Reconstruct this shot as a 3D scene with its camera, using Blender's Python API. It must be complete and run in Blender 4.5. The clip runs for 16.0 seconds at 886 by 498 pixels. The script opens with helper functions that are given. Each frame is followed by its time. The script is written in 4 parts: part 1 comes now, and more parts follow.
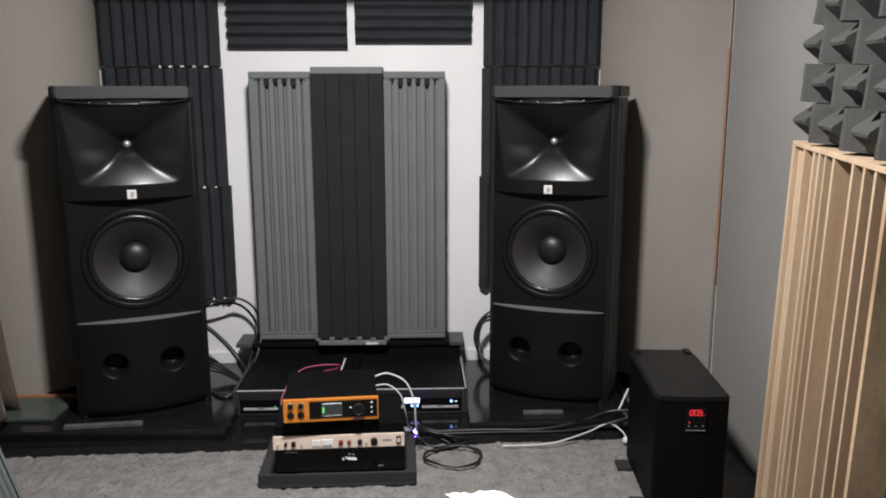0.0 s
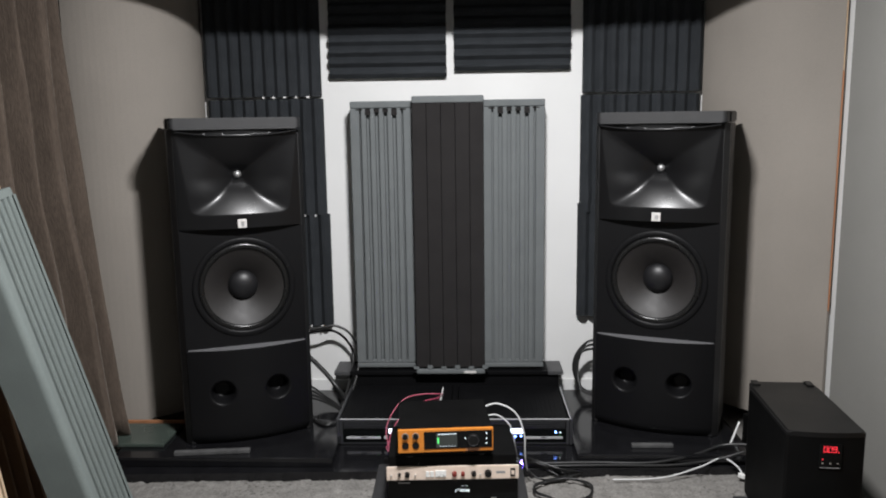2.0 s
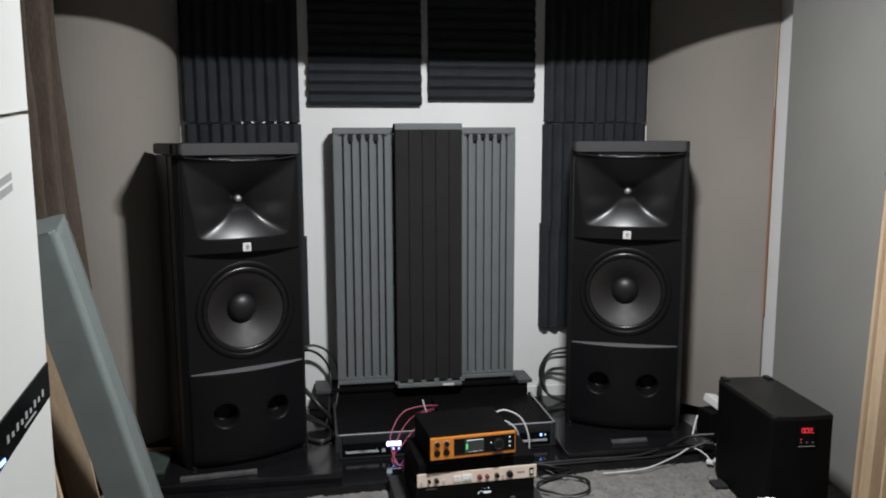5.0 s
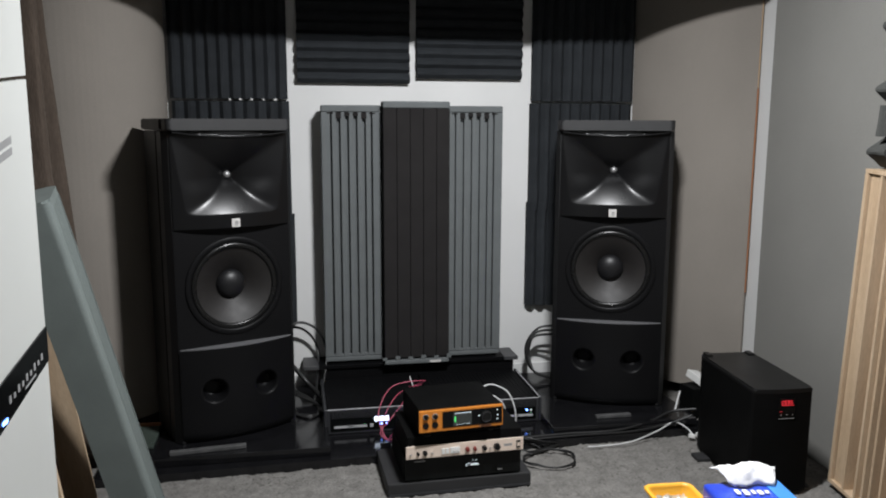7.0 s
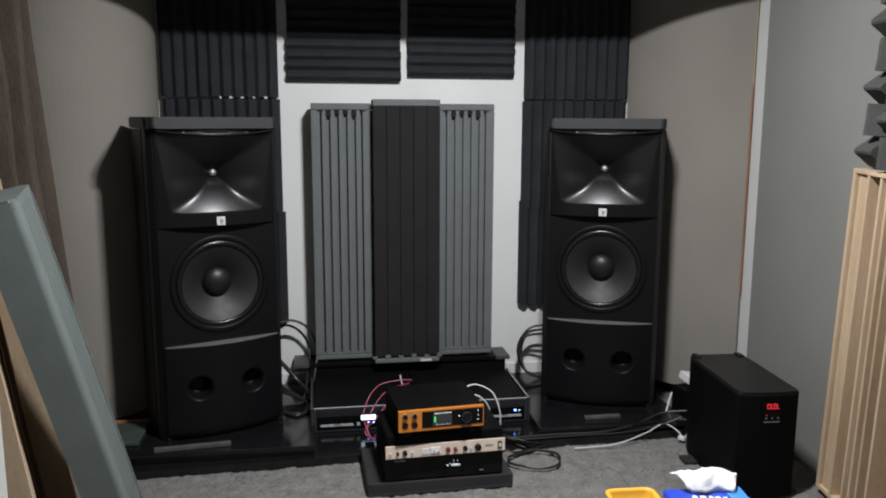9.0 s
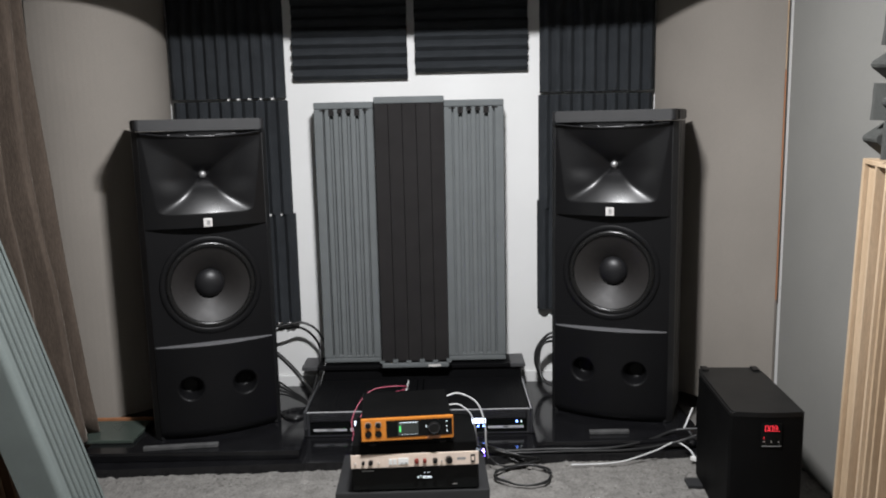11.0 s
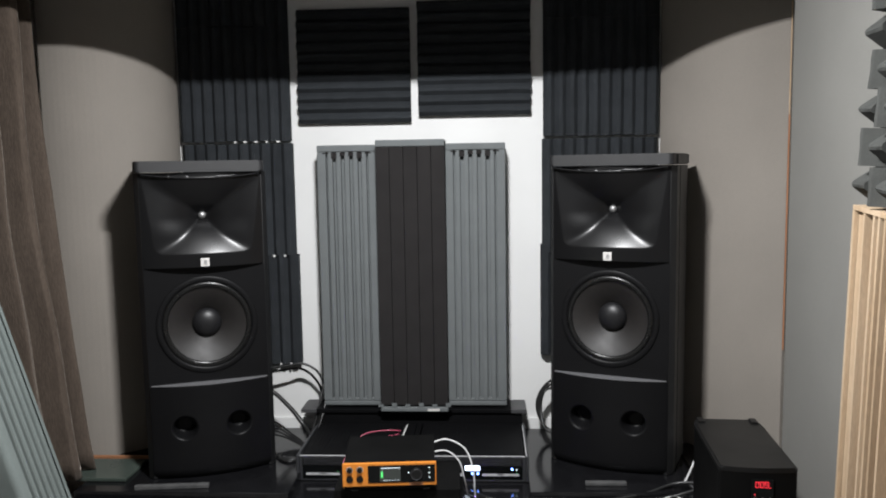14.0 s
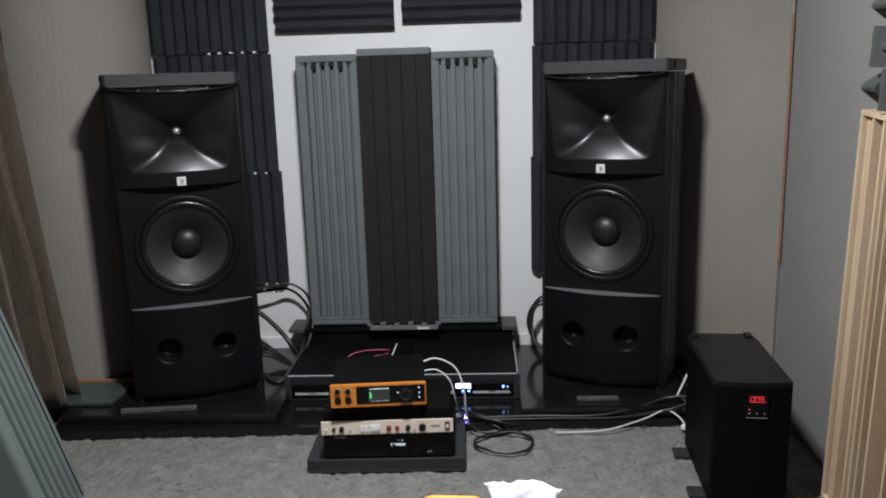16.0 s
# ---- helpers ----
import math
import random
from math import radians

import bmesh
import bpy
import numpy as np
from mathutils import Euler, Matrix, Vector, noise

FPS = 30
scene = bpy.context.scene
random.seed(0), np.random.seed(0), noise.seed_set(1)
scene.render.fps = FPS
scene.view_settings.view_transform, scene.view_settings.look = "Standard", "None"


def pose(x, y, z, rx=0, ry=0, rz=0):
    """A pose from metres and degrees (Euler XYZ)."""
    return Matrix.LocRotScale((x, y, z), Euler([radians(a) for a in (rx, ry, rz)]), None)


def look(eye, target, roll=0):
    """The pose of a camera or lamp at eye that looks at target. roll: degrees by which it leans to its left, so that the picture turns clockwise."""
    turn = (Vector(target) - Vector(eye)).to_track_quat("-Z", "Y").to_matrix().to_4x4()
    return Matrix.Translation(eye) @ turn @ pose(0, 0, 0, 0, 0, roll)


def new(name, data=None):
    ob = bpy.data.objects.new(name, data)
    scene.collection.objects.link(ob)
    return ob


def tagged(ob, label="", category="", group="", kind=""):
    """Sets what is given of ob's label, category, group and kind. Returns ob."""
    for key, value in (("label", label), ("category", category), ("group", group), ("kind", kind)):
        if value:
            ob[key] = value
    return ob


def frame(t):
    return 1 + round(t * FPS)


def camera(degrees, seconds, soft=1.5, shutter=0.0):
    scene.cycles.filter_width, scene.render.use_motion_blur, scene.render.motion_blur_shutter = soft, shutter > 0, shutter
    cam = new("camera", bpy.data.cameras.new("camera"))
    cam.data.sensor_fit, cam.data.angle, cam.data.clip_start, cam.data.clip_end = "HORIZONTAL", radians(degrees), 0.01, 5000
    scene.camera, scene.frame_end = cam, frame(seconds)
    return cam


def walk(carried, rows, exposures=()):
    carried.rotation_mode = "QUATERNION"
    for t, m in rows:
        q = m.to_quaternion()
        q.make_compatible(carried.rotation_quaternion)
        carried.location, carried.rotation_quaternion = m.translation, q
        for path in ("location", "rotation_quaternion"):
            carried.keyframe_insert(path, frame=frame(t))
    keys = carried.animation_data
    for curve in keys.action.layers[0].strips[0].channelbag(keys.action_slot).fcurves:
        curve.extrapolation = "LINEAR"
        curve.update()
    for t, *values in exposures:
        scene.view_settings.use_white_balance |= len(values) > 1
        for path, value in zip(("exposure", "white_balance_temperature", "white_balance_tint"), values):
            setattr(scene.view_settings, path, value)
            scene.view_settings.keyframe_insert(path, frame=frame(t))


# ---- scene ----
cam = camera(58.2, 16.0, soft=2.0)
PATH = [
    (0, (0.306, -3.701, 1.337), (0.367, -1.74, 0.951), -0.1),
    (0.5, (0.279, -3.723, 1.338), (0.414, -1.763, 0.962), -0.1),
    (1, (0.273, -3.726, 1.345), (0.421, -1.767, 0.967), -0.1),
    (1.5, (0.243, -3.656, 1.344), (0.244, -1.69, 0.976), -0.9),
    (2, (0.1, -3.679, 1.347), (0.029, -1.706, 1.024), -0.8),
    (2.5, (-0.062, -3.754, 1.351), (-0.044, -1.774, 1.07), -0.6),
    (3, (-0.218, -3.748, 1.341), (-0.188, -1.764, 1.095), 0.0),
    (3.5, (-0.284, -3.715, 1.362), (-0.287, -1.729, 1.125), -0.0),
    (4, (-0.391, -3.746, 1.368), (-0.376, -1.76, 1.137), -1.0),
    (4.5, (-0.503, -3.807, 1.39), (-0.222, -1.843, 1.135), -0.5),
    (7, (-0.561, -3.861, 1.356), (-0.195, -1.921, 1.039), 0.2),
    (7.5, (-0.557, -3.864, 1.357), (-0.207, -1.921, 1.038), 0.2),
    (8, (-0.555, -3.86, 1.357), (-0.218, -1.914, 1.037), 0.2),
    (8.5, (-0.536, -3.846, 1.365), (-0.205, -1.9, 1.043), 0.2),
    (9, (-0.416, -3.868, 1.362), (-0.102, -1.919, 1.037), 0.2),
    (11.5, (0.229, -3.766, 1.332), (0.107, -1.794, 1.023), -1.3),
    (12, (0.257, -3.814, 1.342), (0.06, -1.844, 1.059), -1.1),
    (12.5, (0.282, -3.801, 1.352), (0.093, -1.829, 1.08), -1.0),
    (13, (0.319, -3.772, 1.352), (0.062, -1.801, 1.132), -1.3),
    (13.5, (0.342, -3.764, 1.348), (0.094, -1.79, 1.139), -1.3),
    (14, (0.353, -3.754, 1.329), (0.236, -1.769, 1.12), -0.9),
    (14.5, (0.344, -3.741, 1.338), (0.254, -1.754, 1.121), -0.8),
    (15, (0.346, -3.707, 1.323), (0.259, -1.722, 1.095), -1.0),
    (15.5, (0.346, -3.664, 1.311), (0.261, -1.689, 1.006), -1.2),
    (16, (0.358, -3.643, 1.314), (0.262, -1.69, 0.895), -1.7),
]
EXPOSURES = [(0, 0.04, 6700, 14), (1.5, 0.05, 6650, 13), (2.0, 0.14, 6550, 11), (2.5, 0.05, 6500, 11), (3.0, -0.1, 6500, 10), (3.5, -0.35, 6500, 10), (4.0, -0.2, 6500, 10),
             (4.5, -0.2, 6450, 10), (7, -0.24, 6450, 10), (9, -0.28, 6450, 10), (11.5, 0.14, 6500, 11), (12, -0.05, 6500, 10), (12.5, -0.02, 6500, 10),
             (13, -0.06, 6500, 10), (13.5, 0.36, 6450, 9), (14, 0.24, 6500, 10), (14.5, 0.2, 6550, 11), (15.5, 0.1, 6500, 10), (16, -0.3, 6300, 9)]
walk(cam, [(t, look(eye, target, roll)) for t, eye, target, roll in PATH], EXPOSURES)
# ---------------- light ----------------
world = bpy.data.worlds.new("world")
world.use_nodes = True
world.node_tree.nodes["Background"].inputs[0].default_value = (0.5, 0.55, 0.6, 1)
world.node_tree.nodes["Background"].inputs[1].default_value = 0.01
scene.world = world
LAMP = (0.17, -2.0, 2.322)
lamp_data = bpy.data.lights.new("lamp_light", "AREA")
lamp_data.shape, lamp_data.size, lamp_data.size_y = "RECTANGLE", 0.22, 0.06
lamp_data.energy, lamp_data.color = 95, (0.975, 0.985, 1.0)
lamp_light = new("lamp_light", lamp_data)
lamp_light.matrix_basis = look(LAMP, (0.1, -1.55, 0.6))
scene.view_settings.exposure = 0.0


# ---------------- materials ----------------
def material(name, color, rough=0.6, metal=0.0, vary=0.0, scale=8.0, fine=0.0, fine_scale=200.0, bump=0.0, dist=0.002,
             spec=0.5, stretch=(1, 1, 1), color2=None, per_object=0.0):
    """Principled surface with colour variation at two scales, fine relief and uneven gloss."""
    m = bpy.data.materials.new(name)
    m.use_nodes = True
    nt = m.node_tree
    b = nt.nodes["Principled BSDF"]
    b.inputs["Roughness"].default_value = rough
    b.inputs["Metallic"].default_value = metal
    b.inputs["Specular IOR Level"].default_value = spec
    b.inputs["Base Color"].default_value = (*color, 1)
    coord = nt.nodes.new("ShaderNodeTexCoord")
    mapping = nt.nodes.new("ShaderNodeMapping")
    mapping.inputs["Scale"].default_value = stretch
    nt.links.new(coord.outputs["Object"], mapping.inputs[0])
    big = nt.nodes.new("ShaderNodeTexNoise")
    big.inputs["Scale"].default_value, big.inputs["Detail"].default_value = scale, 6
    small = nt.nodes.new("ShaderNodeTexNoise")
    small.inputs["Scale"].default_value, small.inputs["Detail"].default_value = fine_scale, 3
    for n in (big, small):
        nt.links.new(mapping.outputs[0], n.inputs["Vector"])
    last = None
    if vary or fine or color2 or per_object:
        mix = nt.nodes.new("ShaderNodeMix")
        mix.data_type = "RGBA"
        c2 = color2 or tuple(c * (1 - vary) for c in color)
        mix.inputs[6].default_value, mix.inputs[7].default_value = (*color, 1), (*c2, 1)
        ramp = nt.nodes.new("ShaderNodeMapRange")
        ramp.inputs[1].default_value, ramp.inputs[2].default_value = 0.35, 0.68
        nt.links.new(big.outputs[0], ramp.inputs[0])
        nt.links.new(ramp.outputs[0], mix.inputs[0])
        last = mix.outputs[2]
        if fine:
            ramp2 = nt.nodes.new("ShaderNodeMapRange")
            ramp2.inputs[1].default_value, ramp2.inputs[2].default_value = 0.3, 0.7
            ramp2.inputs[3].default_value, ramp2.inputs[4].default_value = 1 - fine, 1 + fine
            nt.links.new(small.outputs[0], ramp2.inputs[0])
            hsv = nt.nodes.new("ShaderNodeHueSaturation")
            nt.links.new(ramp2.outputs[0], hsv.inputs["Value"])
            nt.links.new(last, hsv.inputs["Color"])
            last = hsv.outputs[0]
        if per_object:
            info = nt.nodes.new("ShaderNodeObjectInfo")
            ramp3 = nt.nodes.new("ShaderNodeMapRange")
            ramp3.inputs[3].default_value, ramp3.inputs[4].default_value = 1 - per_object, 1 + per_object
            nt.links.new(info.outputs["Random"], ramp3.inputs[0])
            hsv3 = nt.nodes.new("ShaderNodeHueSaturation")
            nt.links.new(ramp3.outputs[0], hsv3.inputs["Value"])
            nt.links.new(last, hsv3.inputs["Color"])
            last = hsv3.outputs[0]
        nt.links.new(last, b.inputs["Base Color"])
    rr = nt.nodes.new("ShaderNodeMapRange")
    rr.inputs[3].default_value, rr.inputs[4].default_value = max(rough - 0.07, 0.02), min(rough + 0.07, 1)
    nt.links.new(big.outputs[0], rr.inputs[0])
    nt.links.new(rr.outputs[0], b.inputs["Roughness"])
    if bump:
        bp = nt.nodes.new("ShaderNodeBump")
        bp.inputs["Strength"].default_value, bp.inputs["Distance"].default_value = bump, dist
        nt.links.new(small.outputs[0], bp.inputs["Height"])
        nt.links.new(bp.outputs[0], b.inputs["Normal"])
    return m


def glow(name, color, strength):
    m = bpy.data.materials.new(name)
    m.use_nodes = True
    b = m.node_tree.nodes["Principled BSDF"]
    b.inputs["Base Color"].default_value = (0.02, 0.02, 0.02, 1)
    b.inputs["Emission Color"].default_value = (*color, 1)
    b.inputs["Emission Strength"].default_value = strength
    return m


M_WALL = material("white_wall_paint", (0.665, 0.665, 0.655), 0.7, vary=0.05, scale=3, fine=0.03, fine_scale=300, bump=0.15)
M_SIDE = material("plain_wall_paint", (0.72, 0.71, 0.68), 0.8, vary=0.06, scale=2, bump=0.1)
M_CEIL = material("ceiling_paint", (0.74, 0.74, 0.74), 0.8, vary=0.06, scale=2, bump=0.1)
M_FABRIC = material("beige_grey_fabric", (0.245, 0.222, 0.196), 0.9, vary=0.1, scale=2.2, fine=0.08, fine_scale=420, bump=0.4, dist=0.001, spec=0.2)
M_FABRIC2 = material("grey_fabric", (0.212, 0.208, 0.193), 0.9, vary=0.08, scale=2.5, fine=0.08, fine_scale=420, bump=0.4, dist=0.001, spec=0.2)
M_CARPET = material("grey_carpet", (0.2, 0.192, 0.18), 0.95, scale=16, color2=(0.145, 0.139, 0.13), fine=0.22, fine_scale=120, bump=1.0, dist=0.006, spec=0.1)


def add_specks(m, color, scale, lo, hi):
    """Scattered dark tufts over a material's own colour."""
    nt = m.node_tree
    b = nt.nodes["Principled BSDF"]
    old = b.inputs["Base Color"].links[0].from_socket
    coord = nt.nodes.new("ShaderNodeTexCoord")
    patch, dot = nt.nodes.new("ShaderNodeTexNoise"), nt.nodes.new("ShaderNodeTexNoise")
    patch.inputs["Scale"].default_value, patch.inputs["Detail"].default_value = 3.5, 3
    dot.inputs["Scale"].default_value, dot.inputs["Detail"].default_value = scale, 2
    add = nt.nodes.new("ShaderNodeMath")
    add.operation = "MULTIPLY_ADD"
    add.inputs[1].default_value = 0.35
    rng = nt.nodes.new("ShaderNodeMapRange")
    rng.inputs[1].default_value, rng.inputs[2].default_value = lo, hi
    mix = nt.nodes.new("ShaderNodeMix")
    mix.data_type = "RGBA"
    mix.inputs[7].default_value = (*color, 1)
    for n in (patch, dot):
        nt.links.new(coord.outputs["Object"], n.inputs["Vector"])
    nt.links.new(patch.outputs[0], add.inputs[0])
    nt.links.new(dot.outputs[0], add.inputs[2])
    nt.links.new(add.outputs[0], rng.inputs[0])
    nt.links.new(rng.outputs[0], mix.inputs[0])
    nt.links.new(old, mix.inputs[6])
    nt.links.new(mix.outputs[2], b.inputs["Base Color"])


add_specks(M_CARPET, (0.09, 0.085, 0.078), 60, 0.78, 0.9)
M_FOAM = material("charcoal_foam", (0.0225, 0.0255, 0.029), 0.9, vary=0.2, scale=12, fine=0.2, fine_scale=500, bump=0.5, dist=0.002, spec=0.25, per_object=0.12)
M_PYR = material("grey_foam", (0.066, 0.068, 0.064), 0.95, vary=0.15, scale=10, fine=0.25, fine_scale=450, bump=0.6, dist=0.002, spec=0.2)
M_TRAP = material("grey_blue_foam", (0.123, 0.133, 0.135), 0.85, vary=0.1, scale=9, fine=0.12, fine_scale=400, bump=0.4, dist=0.0015, spec=0.3)
M_TRAP2 = material("teal_grey_foam", (0.14, 0.162, 0.155), 0.8, vary=0.1, scale=9, fine=0.12, fine_scale=400, bump=0.4, dist=0.0015, spec=0.3)
M_TRAPD = material("dark_brown_foam", (0.016, 0.0145, 0.0145), 0.9, vary=0.15, scale=9, fine=0.15, fine_scale=400, bump=0.4, dist=0.0015, spec=0.25)
M_CAB = material("black_cabinet_paint", (0.0058, 0.0058, 0.0063), 0.42, vary=0.2, scale=6, bump=0.2, fine_scale=700, dist=0.0004, spec=0.14)
M_BODY = material("black_cabinet_body", (0.0085, 0.0085, 0.009), 0.5, vary=0.25, scale=9, bump=0.25, fine_scale=600, dist=0.0004, spec=0.4)
M_CAP = material("black_cabinet_top", (0.014, 0.014, 0.015), 0.55, vary=0.3, scale=14, bump=0.2, fine_scale=500, dist=0.0005)
M_HORN = material("black_moulded_horn", (0.0048, 0.0048, 0.0052), 0.3, vary=0.1, scale=7, bump=0.1, fine_scale=900, dist=0.0003, spec=0.28)
M_CONE = material("paper_cone", (0.0128, 0.0112, 0.0106), 0.55, vary=0.2, scale=30, fine=0.15, fine_scale=300, bump=0.3, dist=0.0005)
M_RUBBER = material("rubber_surround", (0.006, 0.006, 0.006), 0.27, bump=0.05, spec=0.4)
M_THROAT = material("dull_throat_metal", (0.4, 0.4, 0.4), 0.5, metal=0.8, vary=0.3, scale=60)
M_DOME = material("black_dust_cap", (0.008, 0.008, 0.009), 0.45, bump=0.1, spec=0.4)
M_SILVER = material("silver_metal", (0.7, 0.7, 0.7), 0.35, metal=0.9, vary=0.1)
M_BADGE = material("pale_badge", (0.62, 0.6, 0.58), 0.4, vary=0.2, scale=60)
# paler than the cabinet: light on the ledge's top is put into this grey
M_LEDGE = material("ledge_lit_grey", (0.12, 0.12, 0.125), 0.55, vary=0.1)
M_STONE = material("polished_black_stone", (0.008, 0.008, 0.009), 0.12, vary=0.3, scale=20, fine=0.3, fine_scale=300, spec=0.5)
M_TILE = material("green_grey_glass_tile", (0.055, 0.07, 0.06), 0.25, vary=0.2, scale=10)
M_GREYSTRIP = material("grey_stone_strip", (0.09, 0.09, 0.09), 0.45, vary=0.4, scale=40)
M_AMP = material("black_anodised_metal", (0.005, 0.005, 0.0055), 0.5, vary=0.2, scale=12, bump=0.2, fine_scale=600, dist=0.0004, spec=0.06)
M_AMPF = material("dark_grey_front_metal", (0.05, 0.051, 0.055), 0.4, metal=0.4, vary=0.2, scale=14)
M_RAILTOP = material("dark_grey_board", (0.05, 0.05, 0.052), 0.5, vary=0.2, scale=14)
M_EDGE = material("pale_metal_edge", (0.42, 0.42, 0.43), 0.5, vary=0.25, scale=50)
M_BOX = material("black_textured_box", (0.0045, 0.0045, 0.0045), 0.55, vary=0.25, scale=10, bump=0.3, fine_scale=500, dist=0.0005, spec=0.05)
M_TRAY = material("dark_rubber_tray", (0.018, 0.018, 0.019), 0.7, vary=0.25, scale=10, bump=0.4, fine_scale=300, dist=0.001)
M_ORANGE = material("copper_orange_metal", (0.78, 0.27, 0.04), 0.4, metal=0.35, vary=0.15, scale=30)
M_CHAMP = material("champagne_metal", (0.76, 0.63, 0.53), 0.4, metal=0.15, vary=0.08, scale=30)
M_BLACKP = material("black_plastic", (0.007, 0.007, 0.007), 0.38, vary=0.1, spec=0.25)
M_REDK = material("red_knob", (0.16, 0.02, 0.016), 0.4, vary=0.1)
M_WHITEP = material("white_plastic", (0.7, 0.7, 0.68), 0.45, vary=0.06, scale=10)
M_FRIDGE = material("white_enamel", (0.55, 0.56, 0.538), 0.35, vary=0.04, scale=3, bump=0.05, fine_scale=250)
M_SEAM = material("dark_seam", (0.03, 0.03, 0.03), 0.7, vary=0.1)
M_GLASSB = material("black_glass", (0.004, 0.0045, 0.0045), 0.16, vary=0.1, spec=0.18)
M_MARK = material("grey_print", (0.30, 0.30, 0.30), 0.5, vary=0.2)
M_WOOD = material("pale_pine", (0.52, 0.395, 0.27), 0.6, scale=3, color2=(0.42, 0.30, 0.19), fine=0.1, fine_scale=60, bump=0.2, stretch=(6, 6, 0.7), per_object=0.08, dist=0.001)
# darker wood for deep parts, the shade of the wells put into its colour
M_WOODD = material("brown_wood_well_shade", (0.25, 0.155, 0.085), 0.65, scale=3, color2=(0.18, 0.105, 0.055), fine=0.12, fine_scale=60, bump=0.2, stretch=(6, 6, 0.7), per_object=0.1)
M_PLANK = material("knotty_brown_plank", (0.58, 0.425, 0.275), 0.65, scale=4, color2=(0.24, 0.15, 0.085), fine=0.1, fine_scale=70, bump=0.2, stretch=(1, 1, 0.6))
M_TRIM = material("orange_brown_trim", (0.34, 0.15, 0.07), 0.6, vary=0.2, stretch=(4, 4, 0.5))
M_CURTAIN = material("brown_grey_velvet", (0.088, 0.068, 0.054), 0.95, vary=0.2, scale=22, fine=0.15, fine_scale=150, bump=0.6, dist=0.004, spec=0.15, stretch=(1, 1, 0.3))
sheen = M_CURTAIN.node_tree.nodes["Principled BSDF"].inputs
sheen["Sheen Weight"].default_value, sheen["Sheen Roughness"].default_value, sheen["Sheen Tint"].default_value = 0.45, 0.35, (0.75, 0.66, 0.58, 1)
M_CABLE = material("black_cable", (0.012, 0.012, 0.012), 0.4, vary=0.1)
M_CABLEW = material("white_cable", (0.62, 0.62, 0.62), 0.4, vary=0.1)
M_CABLER = material("pink_red_cable", (0.42, 0.07, 0.12), 0.4, vary=0.1)
M_PACK = material("blue_printed_film", (0.02, 0.045, 0.42), 0.3, scale=7, color2=(0.03, 0.09, 0.55), bump=0.3, fine_scale=40, dist=0.003)
M_PACK2 = material("light_blue_printed_film", (0.04, 0.2, 0.6), 0.3, scale=7, color2=(0.06, 0.26, 0.66), bump=0.3, fine_scale=40, dist=0.003)
M_TISSUE = material("white_tissue", (0.82, 0.82, 0.83), 0.9, vary=0.05, bump=0.3, fine_scale=120)
M_PRINTW = material("white_print", (0.8, 0.8, 0.85), 0.5, vary=0.03)
M_YELLOW = material("yellow_plastic", (0.72, 0.36, 0.03), 0.4, vary=0.08)
M_TABLE = material("dark_table", (0.03, 0.028, 0.027), 0.5, vary=0.2)
G_RED = glow("red_led_digits", (1.0, 0.03, 0.05), 1.2)
G_GREEN = glow("green_meter", (0.1, 0.9, 0.2), 1.2)
G_WHITE = glow("pale_screen_print", (0.85, 0.95, 1.0), 1.4)
G_SCREEN = glow("pale_blue_screen", (0.75, 0.85, 1.0), 3.0)
G_DIM = glow("dim_screen", (0.05, 0.07, 0.06), 0.25)
G_BLUE = glow("blue_led", (0.15, 0.3, 1.0), 8.0)
G_VIOLET = glow("violet_blue_led", (0.2, 0.12, 1.0), 40.0)


# ---------------- helpers ----------------
def box(bm, x0, x1, y0, y1, z0, z1, bevel=0.0, segments=2):
    m = Matrix.Translation(((x0 + x1) / 2, (y0 + y1) / 2, (z0 + z1) / 2)) @ Matrix.Diagonal((x1 - x0, y1 - y0, z1 - z0, 1))
    made = bmesh.ops.create_cube(bm, size=1, matrix=m)["verts"]
    if bevel:
        edges = list({e for v in made for e in v.link_edges})
        bmesh.ops.bevel(bm, geom=edges, offset=bevel, segments=segments, affect="EDGES", profile=0.6)
    return bm


def a_box(*args, **kw):
    return box(bmesh.new(), *args, **kw)


def cyl(bm, at, axis, radius, depth, segments=20, radius2=None):
    turn = Vector((0, 0, 1)).rotation_difference(Vector(axis)).to_matrix().to_4x4()
    bmesh.ops.create_cone(bm, cap_ends=True, segments=segments, radius1=radius, radius2=radius if radius2 is None else radius2,
                          depth=depth, matrix=Matrix.Translation(at) @ turn)
    return bm


def lathe(bm, profile, centre, segments=64):
    """Spins (radius, depth) pairs about the y axis through centre."""
    rings = []
    for r, d in profile:
        if r < 1e-6:
            rings.append([bm.verts.new((centre[0], centre[1] + d, centre[2]))])
        else:
            rings.append([bm.verts.new((centre[0] + r * math.cos(a), centre[1] + d, centre[2] + r * math.sin(a)))
                          for a in (2 * math.pi * k / segments for k in range(segments))])
    for a, b in zip(rings, rings[1:]):
        for k in range(segments):
            n = (k + 1) % segments
            if len(b) == 1:
                bm.faces.new((a[k], a[n], b[0]))
            elif len(a) == 1:
                bm.faces.new((a[0], b[n], b[k]))
            else:
                bm.faces.new((a[k], a[n], b[n], b[k]))
    return bm


def sheet(bm, xs, zs, depth):
    """A front sheet over x and z whose y comes from depth(x, z)."""
    grid = [[bm.verts.new((x, depth(x, z), z)) for x in xs] for z in zs]
    for j in range(len(zs) - 1):
        for i in range(len(xs) - 1):
            bm.faces.new((grid[j][i], grid[j][i + 1], grid[j + 1][i + 1], grid[j + 1][i]))
    return grid


